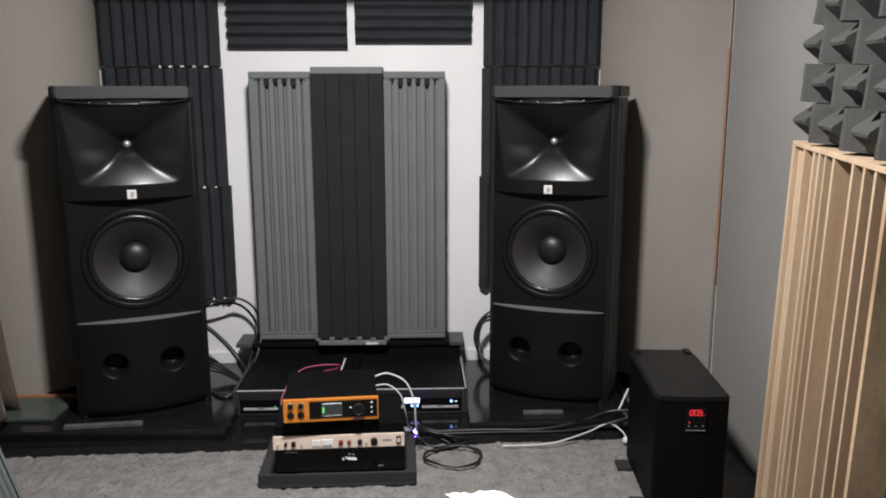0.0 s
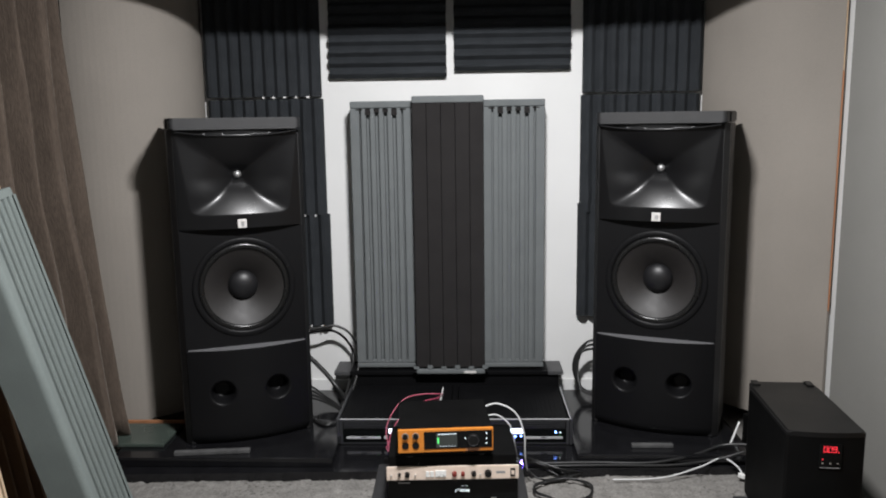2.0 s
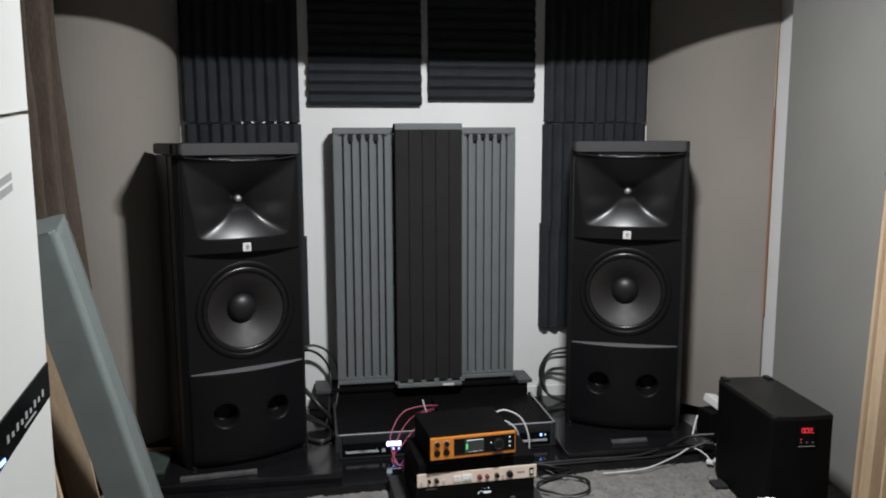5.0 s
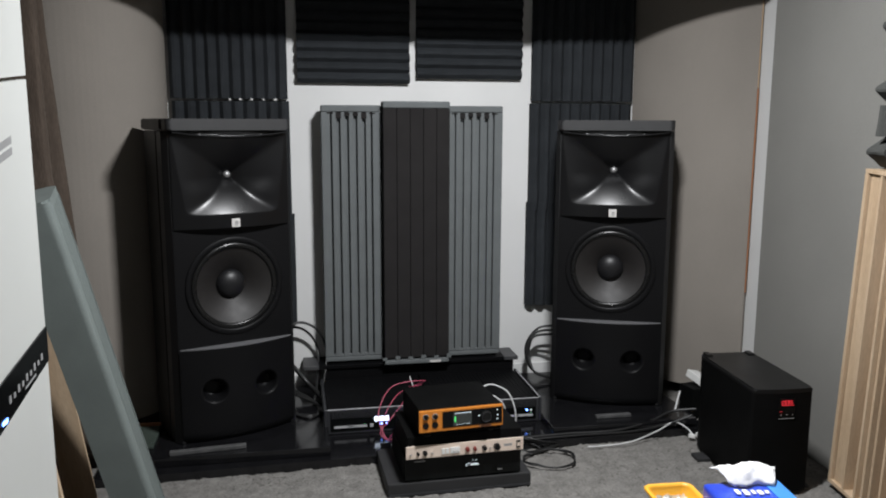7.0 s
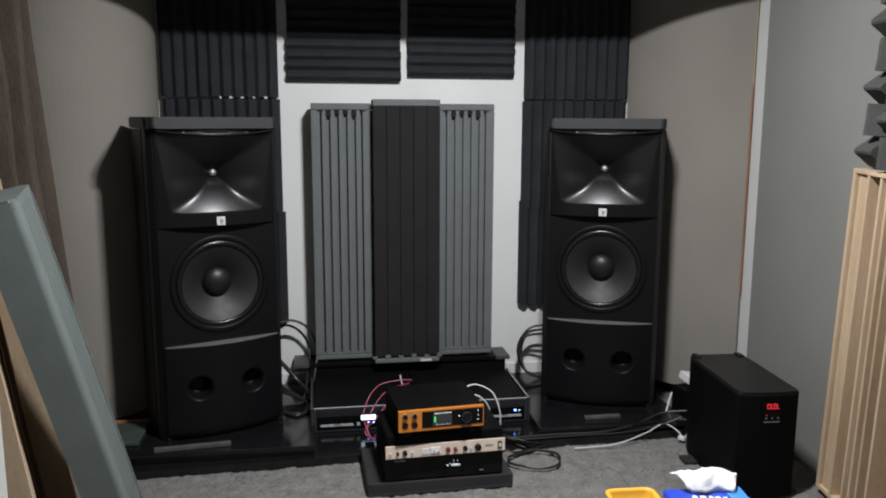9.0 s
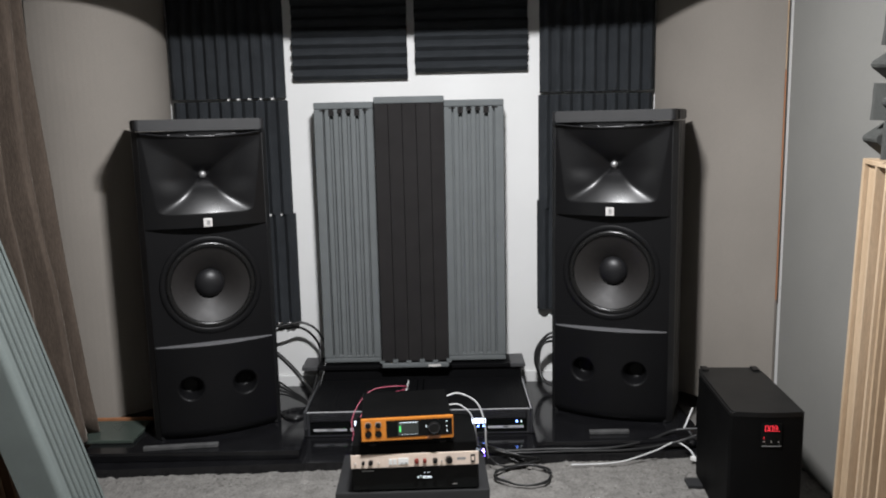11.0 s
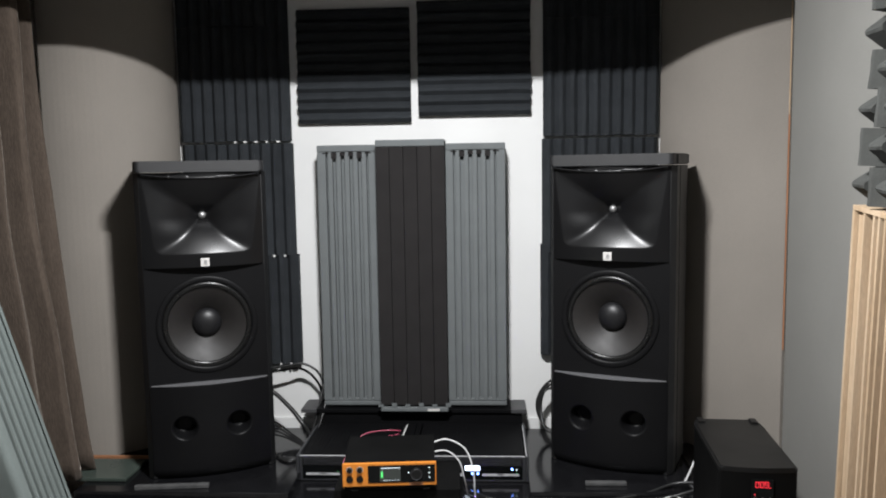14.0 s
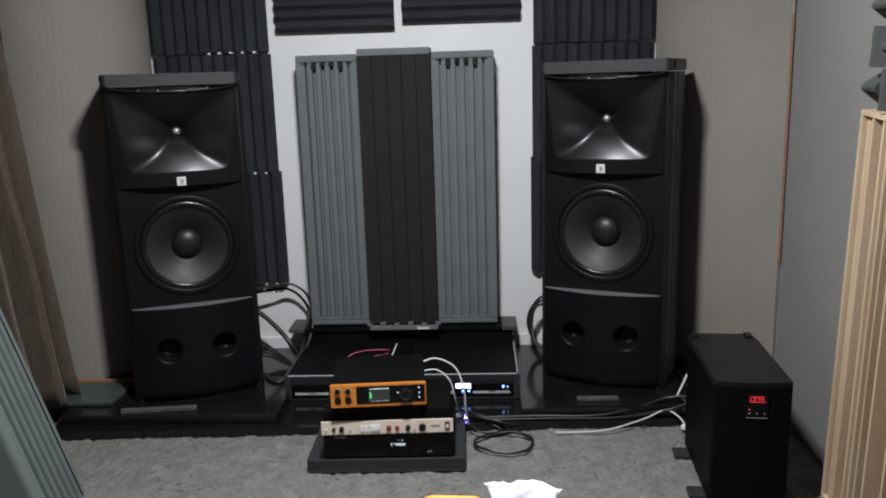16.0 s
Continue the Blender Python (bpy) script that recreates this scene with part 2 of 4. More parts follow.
def prism(bm, outline, z0, z1):
    """A solid over a plan outline (counter-clockwise)."""
    low = [bm.verts.new((x, y, z0)) for x, y in outline]
    high = [bm.verts.new((x, y, z1)) for x, y in outline]
    bm.faces.new(low[::-1]), bm.faces.new(high)
    for k in range(len(outline)):
        n = (k + 1) % len(outline)
        bm.faces.new((low[k], low[n], high[n], high[k]))
    return bm


def part(name, bm, mat, parent, label="", smooth=False):
    me = bpy.data.meshes.new(name)
    bmesh.ops.recalc_face_normals(bm, faces=bm.faces)
    bm.to_mesh(me)
    bm.free()
    me.materials.append(mat)
    if smooth:
        for p in me.polygons:
            p.use_smooth = True
    ob = new(name, me)
    ob.parent = parent
    return tagged(ob, label)


def single(name, bm, mat, label, category, m=None, group="", kind="", smooth=False):
    ob = part(name, bm, mat, None, smooth=smooth)
    if m is not None:
        ob.matrix_basis = m
    return tagged(ob, label, category, group, kind)


def thing(name, m, label, category, group=""):
    ob = new(name)
    ob.matrix_basis = m
    ob.empty_display_size = 0.1
    return tagged(ob, label, category, group)


def tube(name, points, radius, mat, label="", parent=None, category="cable"):
    """A round cable through points, swept as a mesh."""
    pts = [Vector(p) for p in points]
    path = []
    for k in range(len(pts) - 1):
        a, b, c, d = pts[max(k - 1, 0)], pts[k], pts[k + 1], pts[min(k + 2, len(pts) - 1)]
        for s in range(8):
            t = s / 8
            path.append(0.5 * ((2 * b) + (c - a) * t + (2 * a - 5 * b + 4 * c - d) * t * t + (3 * b - a - 3 * c + d) * t ** 3))
    path.append(pts[-1])
    bm = bmesh.new()
    rings = []
    for k, p in enumerate(path):
        ahead = (path[min(k + 1, len(path) - 1)] - path[max(k - 1, 0)]).normalized()
        side = ahead.cross(Vector((0, 0, 1)))
        side = side.normalized() if side.length > 1e-3 else Vector((1, 0, 0))
        up = side.cross(ahead)
        rings.append([bm.verts.new(p + radius * (math.cos(a) * side + math.sin(a) * up)) for a in (math.pi / 4 * i for i in range(8))])
    for a, b in zip(rings, rings[1:]):
        for i in range(8):
            bm.faces.new((a[i], a[(i + 1) % 8], b[(i + 1) % 8], b[i]))
    bm.faces.new(rings[0][::-1]), bm.faces.new(rings[-1])
    ob = part(name, bm, mat, parent, smooth=True)
    return ob if parent else tagged(ob, label, category)


def words(name, text, size, mat, parent, m, label=""):
    cu = bpy.data.curves.new(name, "FONT")
    cu.body, cu.size, cu.extrude, cu.align_x, cu.align_y = text, size, 0.0004, "CENTER", "CENTER"
    ob = new(name, cu)
    me = bpy.data.meshes.new_from_object(ob)
    bpy.data.objects.remove(ob)
    me.materials.append(mat)
    ob = new(name, me)
    ob.parent, ob.matrix_basis = parent, m
    return tagged(ob, label)


def lin(a, b, n):
    return [a + (b - a) * k / (n - 1) for k in range(n)]


def arc3(p, q, r, n):
    """n points on the circle through three plan points."""
    (ax, ay), (bx, by), (cx, cy) = p, q, r
    d = 2 * (ax * (by - cy) + bx * (cy - ay) + cx * (ay - by))
    ux = ((ax * ax + ay * ay) * (by - cy) + (bx * bx + by * by) * (cy - ay) + (cx * cx + cy * cy) * (ay - by)) / d
    uy = ((ax * ax + ay * ay) * (cx - bx) + (bx * bx + by * by) * (ax - cx) + (cx * cx + cy * cy) * (bx - ax)) / d
    rad = math.hypot(ax - ux, ay - uy)
    a0, a1 = math.atan2(ay - uy, ax - ux), math.atan2(cy - uy, cx - ux)
    while a1 - a0 > math.pi:
        a1 -= 2 * math.pi
    while a1 - a0 < -math.pi:
        a1 += 2 * math.pi
    return [(ux + rad * math.cos(a0 + (a1 - a0) * k / (n - 1)), uy + rad * math.sin(a0 + (a1 - a0) * k / (n - 1))) for k in range(n)]


# ---------------- the room ----------------
W, REAR, TOP = 1.64, -5.2, 2.56
single("wall_back", a_box(-W - 0.1, W + 0.1, 0.0, 0.12, -0.05, TOP), M_WALL, "white painted wall behind the loudspeakers", "wall", kind="structure")
single("wall_left", a_box(-W - 0.12, -W, REAR, -0.002, -0.05, TOP), M_SIDE, "plain side wall behind the curtain", "wall", kind="structure")
single("wall_right", a_box(1.572, W + 0.12, REAR, -0.002, -0.05, TOP), M_WALL, "white painted side wall", "wall", kind="structure")
single("wall_rear", a_box(-W - 0.12, W + 0.12, REAR - 0.12, REAR - 0.002, -0.05, TOP), M_SIDE, "plain rear wall", "wall", kind="structure")
single("ceiling", a_box(-W - 0.12, W + 0.12, REAR - 0.12, 0.12, TOP + 0.002, TOP + 0.12), M_CEIL, "plain ceiling", "ceiling", kind="structure")
# unseen beam, added to cut the lamp's light along the upper walls
bm = bmesh.new()
beam = [(-W + 0.002, 2.02), (0.35, 2.02), (1.57, 2.052), (1.57, TOP - 0.002), (-W + 0.002, TOP - 0.002)]
ends = [[bm.verts.new((x, y, z)) for x, z in beam] for y in (-1.0, -0.84)]
bm.faces.new(ends[0]), bm.faces.new(ends[1][::-1])
for k in range(5):
    bm.faces.new((ends[0][k], ends[1][k], ends[1][(k + 1) % 5], ends[0][(k + 1) % 5]))
single("shadow_beam", bm, M_CEIL, "unseen ceiling beam, added to cast the upper shadow line", "beam", kind="structure")
single("baseboard", a_box(-1.09, 1.12, -0.016, -0.002, 0.03, 0.115, bevel=0.003), M_WALL, "white skirting board along the wall", "baseboard", kind="structure")

# carpet, a worn pile with an uneven surface
bm = bmesh.new()
nx, ny = 300, 150
for j in range(ny + 1):
    for i in range(nx + 1):
        x, y = -1.5 + 3.0 * i / nx, -2.3 + 1.5 * j / ny
        h = 0.006 * noise.noise((x * 9, y * 9, 0)) + 0.007 * noise.noise((x * 45, y * 45, 3)) + random.uniform(-0.002, 0.002)
        bm.verts.new((x, y, h))
bm.verts.ensure_lookup_table()
for j in range(ny):
    for i in range(nx):
        a = j * (nx + 1) + i
        bm.faces.new((bm.verts[a], bm.verts[a + 1], bm.verts[a + nx + 2], bm.verts[a + nx + 1]))
carpet = single("carpet", bm, M_CARPET, "grey short-pile carpet with darker worn tufts", "carpet", kind="structure", smooth=True)
single("floor", a_box(-W - 0.1, W + 0.1, REAR, 0.1, -0.06, -0.012), M_CARPET, "grey carpeted floor", "floor", kind="structure")


# curved corner panels
def curved_panel(name, p, q, r, z0, z1, label):
    front = arc3(p, q, r, 28)
    mid = ((p[0] + r[0]) / 2 - q[0], (p[1] + r[1]) / 2 - q[1])
    d = math.hypot(*mid)
    off = (mid[0] / d * 0.02, mid[1] / d * 0.02)
    back = [(x + off[0], y + off[1]) for x, y in front]
    ob = thing(name, pose(0, 0, 0), label, "acoustic panel", "curved corner panels")
    part("fabric", prism(bmesh.new(), front + back[::-1], z0, z1), M_FABRIC, ob)
    return ob


left_curve = curved_panel("curved_panel", (-1.113, -0.012), (-1.222, -0.34), (-1.53, -0.45), 0.06, 2.5, "convex corner panel in beige-grey fabric, by the curtain")
right_curve = curved_panel("curved_panel", (1.139, -0.012), (1.296, -0.27), (1.553, -0.455), 0.06, 2.5, "convex corner panel in beige-grey fabric with orange-brown edge trim")
part("edge_trim", a_box(1.5535, 1.558, -0.462, -0.447, 0.55, 1.51, bevel=0.002), M_TRIM, right_curve, "orange-brown edge trim")
part("edge_trim", a_box(1.5535, 1.557, -0.461, -0.447, 1.512, 2.3, bevel=0.002), M_WOOD, right_curve, "pale wooden edge trim")
part("foot_trim", a_box(-1.50, -1.14, -0.47, -0.455, 0.05, 0.085, bevel=0.003), M_TRIM, left_curve, "reddish brown wooden foot strip")

# flat grey panel along the right-hand side
flat = thing("wall_panel", pose(0, 0, 0), "flat wall panel covered in grey fabric, upright on the floor", "acoustic panel")
part("fabric", prism(bmesh.new(), [(1.487, -0.668), (1.505, -2.9), (1.566, -2.9), (1.546, -0.663)], 0.0, 2.45), M_FABRIC2, flat)

# black stone slabs under the loudspeakers
single("stone_slab", prism(bmesh.new(), [(-1.32, -0.885), (1.2, -0.80), (1.2, -0.02), (-1.32, -0.02)], -0.011, 0.032), M_STONE, "low polished black stone slab on the carpet", "plinth")
single("stone_slab", a_box(-1.30, -0.44, -0.815, -0.04, 0.033, 0.07, bevel=0.003), M_STONE, "polished black stone slab under a loudspeaker", "plinth", group="speaker slabs")
single("stone_slab", a_box(0.50, 1.16, -0.785, -0.04, 0.033, 0.07, bevel=0.003), M_STONE, "polished black stone slab under a loudspeaker", "plinth", group="speaker slabs")
single("glass_tile", a_box(-1.46, -1.13, -0.72, -0.50, 0.071, 0.086, bevel=0.004), M_TILE, "green-grey glass tile lying on the black slab", "tile")


# ---------------- wedge foam ----------------
def foam(x, z, w, h, ridges, across, label, group, thick=0.05, base=0.03):
    """A wedge foam panel: a backing sheet and its ridges, which run along x or upright."""
    ob = thing("foam_panel", pose(x, -0.002, z), label, "acoustic foam", group)
    part("backing", a_box(0, w, -base, 0, 0, h), M_FOAM, ob)
    span, run = (h, w) if across else (w, h)
    s = span / ridges
    for k in range(ridges):
        bm = bmesh.new()
        rings = []
        a0, a1 = random.uniform(-0.003, 0.001), random.uniform(-0.001, 0.003)
        for j in range(9):
            v = a0 + (run + a1 - a0) * j / 8
            ring = []
            for f, d in ((0.0, base + 0.0003), (0.36, thick), (0.64, thick), (1.0, base + 0.0003)):
                dd = d + (random.uniform(-0.002, 0.002) if d == thick else 0)
                q = k * s + f * s + (random.uniform(-0.0015, 0.0015) if d == thick else 0)
                ring.append(bm.verts.new((v, -dd, q) if across else (q, -dd, v)))
            rings.append(ring)
        for a, b in zip(rings, rings[1:]):
            for i in range(3):
                bm.faces.new((a[i], a[i + 1], b[i + 1], b[i]))
            bm.faces.new((a[3], a[0], b[0], b[3]))
        bm.faces.new(rings[0]), bm.faces.new(rings[-1][::-1])
        part("ridge", bm, M_FOAM, ob)
    return ob


A, B = "charcoal wedge foam panel with level ridges on the wall", "charcoal wedge foam panel with upright ridges behind a loudspeaker"
foam(-0.528, 1.532, 0.522, 0.52, 11, True, A, "upper foam panels")
foam(0.031, 1.558, 0.515, 0.52, 11, True, A, "upper foam panels")
for x0, x1, xs in ((-1.098, -0.575, (0.0, 0.006, 0.018)), (0.605, 1.128, (0.0, -0.006, -0.014))):
    for k, z in enumerate((1.456, 0.918, 0.392)):
        fo = foam(x0 + xs[k], z + (0.038 if k == 2 and x0 > 0 else 0), x1 - x0, 0.525, 10, False, B, "foam columns")
        if x0 < 0:
            # wall-white dashes added at the panel's lower edge, set forward to catch the lamp
            for j in ((5, 6, 7, 8, 9) if k == 0 else (7, 8, 9)):
                c, s = 0.0523 * j + random.uniform(-0.006, 0.006), random.uniform(0.003, 0.0065)
                part("gap_dash", a_box(c - s, c + s, -0.05, -0.004, -0.010 + random.uniform(0, 0.004), -0.0003), M_WALL, fo, "small wall-white piece added under the foam panel")
    foam(x0, 1.985, x1 - x0, 0.5, 10, False, B, "foam columns")


# ---------------- grooved traps ----------------
def trap(name, m, w, h, d, body, ribmat, label, group="", ribs=4, border=0.055, dark=False, deep=0.72, round_=0.008):
    """A long absorber: a rounded shell, end caps, edge rails and upright ribs with deep grooves between; its front faces -y."""
    ob = thing(name, m, label, "acoustic panel", group)
    part("shell", a_box(-w / 2, w / 2, -d * deep, 0, 0, h, bevel=round_, segments=3), ribmat if dark else body, ob, smooth=False)
    inn = -d * deep - 0.0005
    part("top_cap", a_box(-w / 2, w / 2, -d, inn, h - 0.03, h, bevel=0.006), body, ob)
    part("bottom_cap", a_box(-w / 2, w / 2, -d, inn, 0, 0.022, bevel=0.006), body, ob)
    if border:
        for s in (-1, 1):
            part("edge_rail", a_box(min(s * w / 2, s * (w / 2 - border)), max(s * w / 2, s * (w / 2 - border)), -d, inn, 0.0225, h - 0.0305, bevel=0.005), body, ob)
    inner = w - 2 * border
    pitch = inner / ribs
    gap = 0.0012 if dark else 0.016
    for k in range(ribs):
        x0 = -inner / 2 + k * pitch + gap / 2
        part("rib", a_box(x0, x0 + pitch - gap, -d * 0.985, inn, 0.03 if dark else 0.0225, h - 0.031, bevel=0.004), ribmat, ob)
    for k in range(ribs + 1):
        x0 = -inner / 2 + k * pitch
        if dark:
            part("foot_block", a_box(x0 - 0.012, x0 + 0.012, -d * 0.997, -d * 0.986, 0.0225, 0.036 + 0.006 * (k % 2), bevel=0.002), body, ob)
        else:
            # solid dark block at each groove's top, painted as a shaded notch
            nw, nh = ((0.014, 0.006), (0.012, 0.027), (0.0115, 0.016))[min(k, ribs - k)]
            part("notch_shade", a_box(x0 - nw, x0 + nw, -d * 1.004, -d * 0.9, h - 0.033 - nh, h - 0.033), M_TRAPD, ob)
            part("foot_block", a_box(x0 - 0.01, x0 + 0.01, -d * 0.97, inn, 0.0225, 0.034, bevel=0.003), body, ob)
    return ob


G = "hanging wall traps"
trap("acoustic_trap", pose(-0.2915, -0.05, 0.217), 0.275, 1.21, 0.10, M_TRAP, M_TRAP, "grey grooved foam absorber standing against the white wall", G, ribs=5, border=0.0405)
trap("acoustic_trap", pose(0.2895, -0.05, 0.217), 0.275, 1.21, 0.10, M_TRAP, M_TRAP, "grey grooved foam absorber standing against the white wall", G, ribs=5, border=0.0405)
dark_trap = trap("acoustic_trap", pose(0.003, -0.112, 0.207), 0.31, 1.238, 0.105, M_TRAP, M_TRAPD, "dark brown ribbed foam absorber with grey end caps", G, ribs=5, border=0.0, dark=True)
part("label_plate", a_box(0.06, 0.115, -0.1075, -0.1052, 0.004, 0.015), M_BADGE, dark_trap, "small pale printed label")

# the loose trap that leans at the left: its front is turned into the room
u = Vector((-0.262, -0.128, 1.17)).normalized()
v = Vector((0.055, -0.285, 0.0)).normalized()
v = (v - u * v.dot(u)).normalized()
nrm = v.cross(u)
base = Vector((-0.969, -1.288, 0.012)) + v * 0.145
if nrm.x > 0:
    nrm = -nrm
near = 1
lean = Matrix(((v.x, nrm.x, u.x, 0), (v.y, nrm.y, u.y, 0), (v.z, nrm.z, u.z, 0), (0, 0, 0, 1)))
if lean.to_3x3().determinant() < 0:
    near = -1
    lean = Matrix(((-v.x, nrm.x, u.x, 0), (-v.y, nrm.y, u.y, 0), (-v.z, nrm.z, u.z, 0), (0, 0, 0, 1)))
loose = thing("acoustic_trap", Matrix.Translation(base + nrm * 0.11) @ lean, "teal-grey grooved foam absorber leaning on a wooden diffuser", "acoustic panel")
R2 = 0.02
plan = [(0.145, 0.0), (-0.145, 0.0)]
plan += [(-0.145 + R2 * (1 - math.cos(t)), -0.11 + R2 * (1 - math.sin(t))) for t in lin(0, math.pi / 2, 8)]
grooves = []
for k in range(6):
    gx = (0.08 - 0.042 * k) * near
    grooves.append([(gx - 0.0155, -0.11), (gx - 0.0125, -0.105), (gx - 0.010, -0.068), (gx + 0.010, -0.068), (gx + 0.0125, -0.105), (gx + 0.0155, -0.11)])
for g in sorted(grooves):
    plan += g
plan += [(0.145 - R2 * (1 - math.cos(t)), -0.11 + R2 * (1 - math.sin(t))) for t in lin(math.pi / 2, 0, 8)]
part("shell", prism(bmesh.new(), plan, 0.0, 1.172), M_TRAP2, loose)
whole = plan[:10] + plan[-8:]
cap = bmesh.new()
prism(cap, whole, 1.1723, 1.196)
bmesh.ops.bevel(cap, geom=[e for e in cap.edges if e.verts[0].co.z > 1.19 and e.verts[1].co.z > 1.19], offset=0.006, segments=2, affect="EDGES")
part("top_cap", cap, M_TRAP2, loose)


# ---------------- loudspeakers ----------------
def bow(x, s):
    return -s * (1 - (x / 0.236) ** 2)


def loudspeaker(m, label, outer):
    ob = thing("loudspeaker", m, label, "loudspeaker", "loudspeakers")
    hw, dep, H = 0.236, 0.34, 1.292
    wide = 0.256
    # body with broad front chamfers, then a groove and a slimmer rear
    out = [(hw + 0.001, 0.007), (wide, 0.036), (wide, 0.1), (wide - 0.008, 0.106), (wide - 0.008, 0.116), (wide, 0.122), (wide, dep - 0.03), (wide - 0.03, dep)]
    part("cabinet", prism(bmesh.new(), out + [(-x, y) for x, y in out[::-1]] + [(-hw + 0.012, 0.007), (-hw + 0.012, 0.2), (hw - 0.012, 0.2), (hw - 0.012, 0.007)], 0.002, H - 0.047), M_BODY, ob, "satin black cabinet with chamfered front edges")
    cap = bmesh.new()
    inner = [(wide, dep + 0.004), (wide, 0.075), (0.243, 0.07), (0.243, -0.012)] + [(0.223 + 0.02 * math.cos(t), -0.012 - 0.02 * math.sin(t)) for t in lin(0.2, math.pi / 2, 6)]
    over = [(0.257, dep + 0.004), (0.257, 0.05), (0.25, 0.045), (0.25, -0.012)] + [(0.23 + 0.02 * math.cos(t), -0.012 - 0.02 * math.sin(t)) for t in lin(0.2, math.pi / 2, 6)]
    right, left = (over, inner) if outer > 0 else (inner, over)
    prism(cap, [(-x, y) for x, y in left] + right[::-1], H - 0.044, H)
    bmesh.ops.bevel(cap, geom=[e for e in cap.edges if abs(e.verts[0].co.z - e.verts[1].co.z) < 1e-5], offset=0.004, segments=2, affect="EDGES")
    part("top_cap", cap, M_CAP, ob, "dusty black top cap")
    # horn: four flares that meet along the diagonals
    z0, z1, zc = 0.868, H - 0.046, 1.068
    lo = 0.922

    def brow(x):
        return H - 0.052 - 0.016 * max(1 - (x / 0.215) ** 2, 0)

    def flare(x, z):
        hi = brow(x)
        if z > hi:
            return bow(x, 0.034) + 0.012
        hx = 0.184 + 0.046 * min(max((z - lo) / (hi - lo), 0), 1)
        uu = abs(x) / hx
        vv = (zc - z) / (zc - lo) if z < zc else (z - zc) / (hi - zc)
        uu, vv = min(uu, 1.0), min(vv, 1.0)
        if z < lo:
            return bow(x, 0.034)
        if z < zc:
            t = min(vv / 0.6, 1.0)
            uu = uu ** (1 / (1 + 0.45 * t * t * (3 - 2 * t)))
        mm = max((uu ** 16 + vv ** 16) ** (1 / 16), 1e-4)
        mm = min(mm, 1.0)
        curve = 1 - mm ** 0.55
        return bow(x, 0.034) + 0.125 * curve

    hb = bmesh.new()
    sheet(hb, lin(-hw + 0.003, hw - 0.003, 101), lin(z0, z1, 91), flare)
    part("horn", hb, M_HORN, ob, "moulded black horn with four curved flares", smooth=True)
    lip = bmesh.new()
    rows = [[lip.verts.new((x, bow(x, 0.018) - 0.02 + dy, brow(x) + dz)) for dy, dz in ((0.012, -0.002), (-0.002, -0.002), (-0.003, 0.0015), (0.012, 0.0015))] for x in lin(-0.226, 0.226, 41)]
    for a, b in zip(rows, rows[1:]):
        for k in range(4):
            lip.faces.new((a[k], b[k], b[(k + 1) % 4], a[(k + 1) % 4]))
    lip.faces.new(rows[0]), lip.faces.new(rows[-1][::-1])
    part("horn_lip", lip, M_CAP, ob, "arched upper lip of the horn")
    pb = bmesh.new()
    bmesh.ops.create_uvsphere(pb, u_segments=20, v_segments=12, radius=0.016, matrix=Matrix.Translation((0, 0.062, zc + 0.004)))
    part("horn_throat", pb, M_THROAT, ob, "bright metal horn throat", smooth=True)
    badge = part("badge", a_box(-0.017, 0.017, -0.0395, -0.0345, 0.870, 0.904, bevel=0.002), M_BADGE, ob, "small pale square badge")
    part("badge_mark", a_box(-0.004, 0.008, -0.0405, -0.0396, 0.878, 0.896), M_SILVER, badge)
    # woofer baffle with a round hole
    zw, rw = 0.627, 0.195
    bb = bmesh.new()
    n = 96
    inner, outer = [], []
    b0, b1, bx_ = 0.42, 0.866, hw - 0.0003
    for k in range(n):
        a = 2 * math.pi * k / n
        c, s = math.cos(a), math.sin(a)
        f = min(bx_ / abs(c) if abs(c) > 1e-6 else 9, ((b1 - zw) if s > 0 else (zw - b0)) / abs(s) if abs(s) > 1e-6 else 9)
        inner.append(bb.verts.new((rw * c, 0.004, zw + rw * s)))
        outer.append(bb.verts.new((f * c, 0.004, zw + f * s)))
    for k in range(n):
        bb.faces.new((inner[k], inner[(k + 1) % n], outer[(k + 1) % n], outer[k]))
    part("baffle", bb, M_CAB, ob)
    wo = part("woofer", lathe(bmesh.new(), [(0.2, 0.004), (0.2, 0.0005), (0.197, -0.0018), (0.183, -0.0018), (0.1765, 0.001), (0.1755, 0.02)], (0, 0, zw)), M_CAB, ob, "black woofer frame", smooth=True)
    part("surround", lathe(bmesh.new(), [(0.1765, 0.003)] + [(0.1655 + 0.011 * math.cos(t), 0.004 - 0.007 * math.sin(t)) for t in lin(0, math.pi, 9)] + [(0.1543, 0.006)], (0, 0, zw)), M_RUBBER, wo, smooth=True)
    part("cone", lathe(bmesh.new(), [(0.1546, 0.006), (0.133, 0.016), (0.105, 0.031), (0.08, 0.049), (0.056, 0.068), (0.04, 0.082)], (0, 0, zw)), M_CONE, wo, "dark grey paper cone", smooth=True)
    part("dust_cap", lathe(bmesh.new(), [(0.059 * math.sin(t), 0.062 - 0.036 * math.cos(t)) for t in lin(math.pi / 2, 0.0, 14)][:-1] + [(0.0, 0.026)], (0, 0, zw)), M_DOME, wo, "domed black dust cap", smooth=True)
    for k in range(8):
        a = math.pi / 8 + k * math.pi / 4
        part("screw", cyl(bmesh.new(), (0.1865 * math.cos(a), -0.0025, zw + 0.1865 * math.sin(a)), (0, -1, 0), 0.0035, 0.002, 8), M_BLACKP, wo)
    # bowed lower front with two flared ports
    hl = 0.388

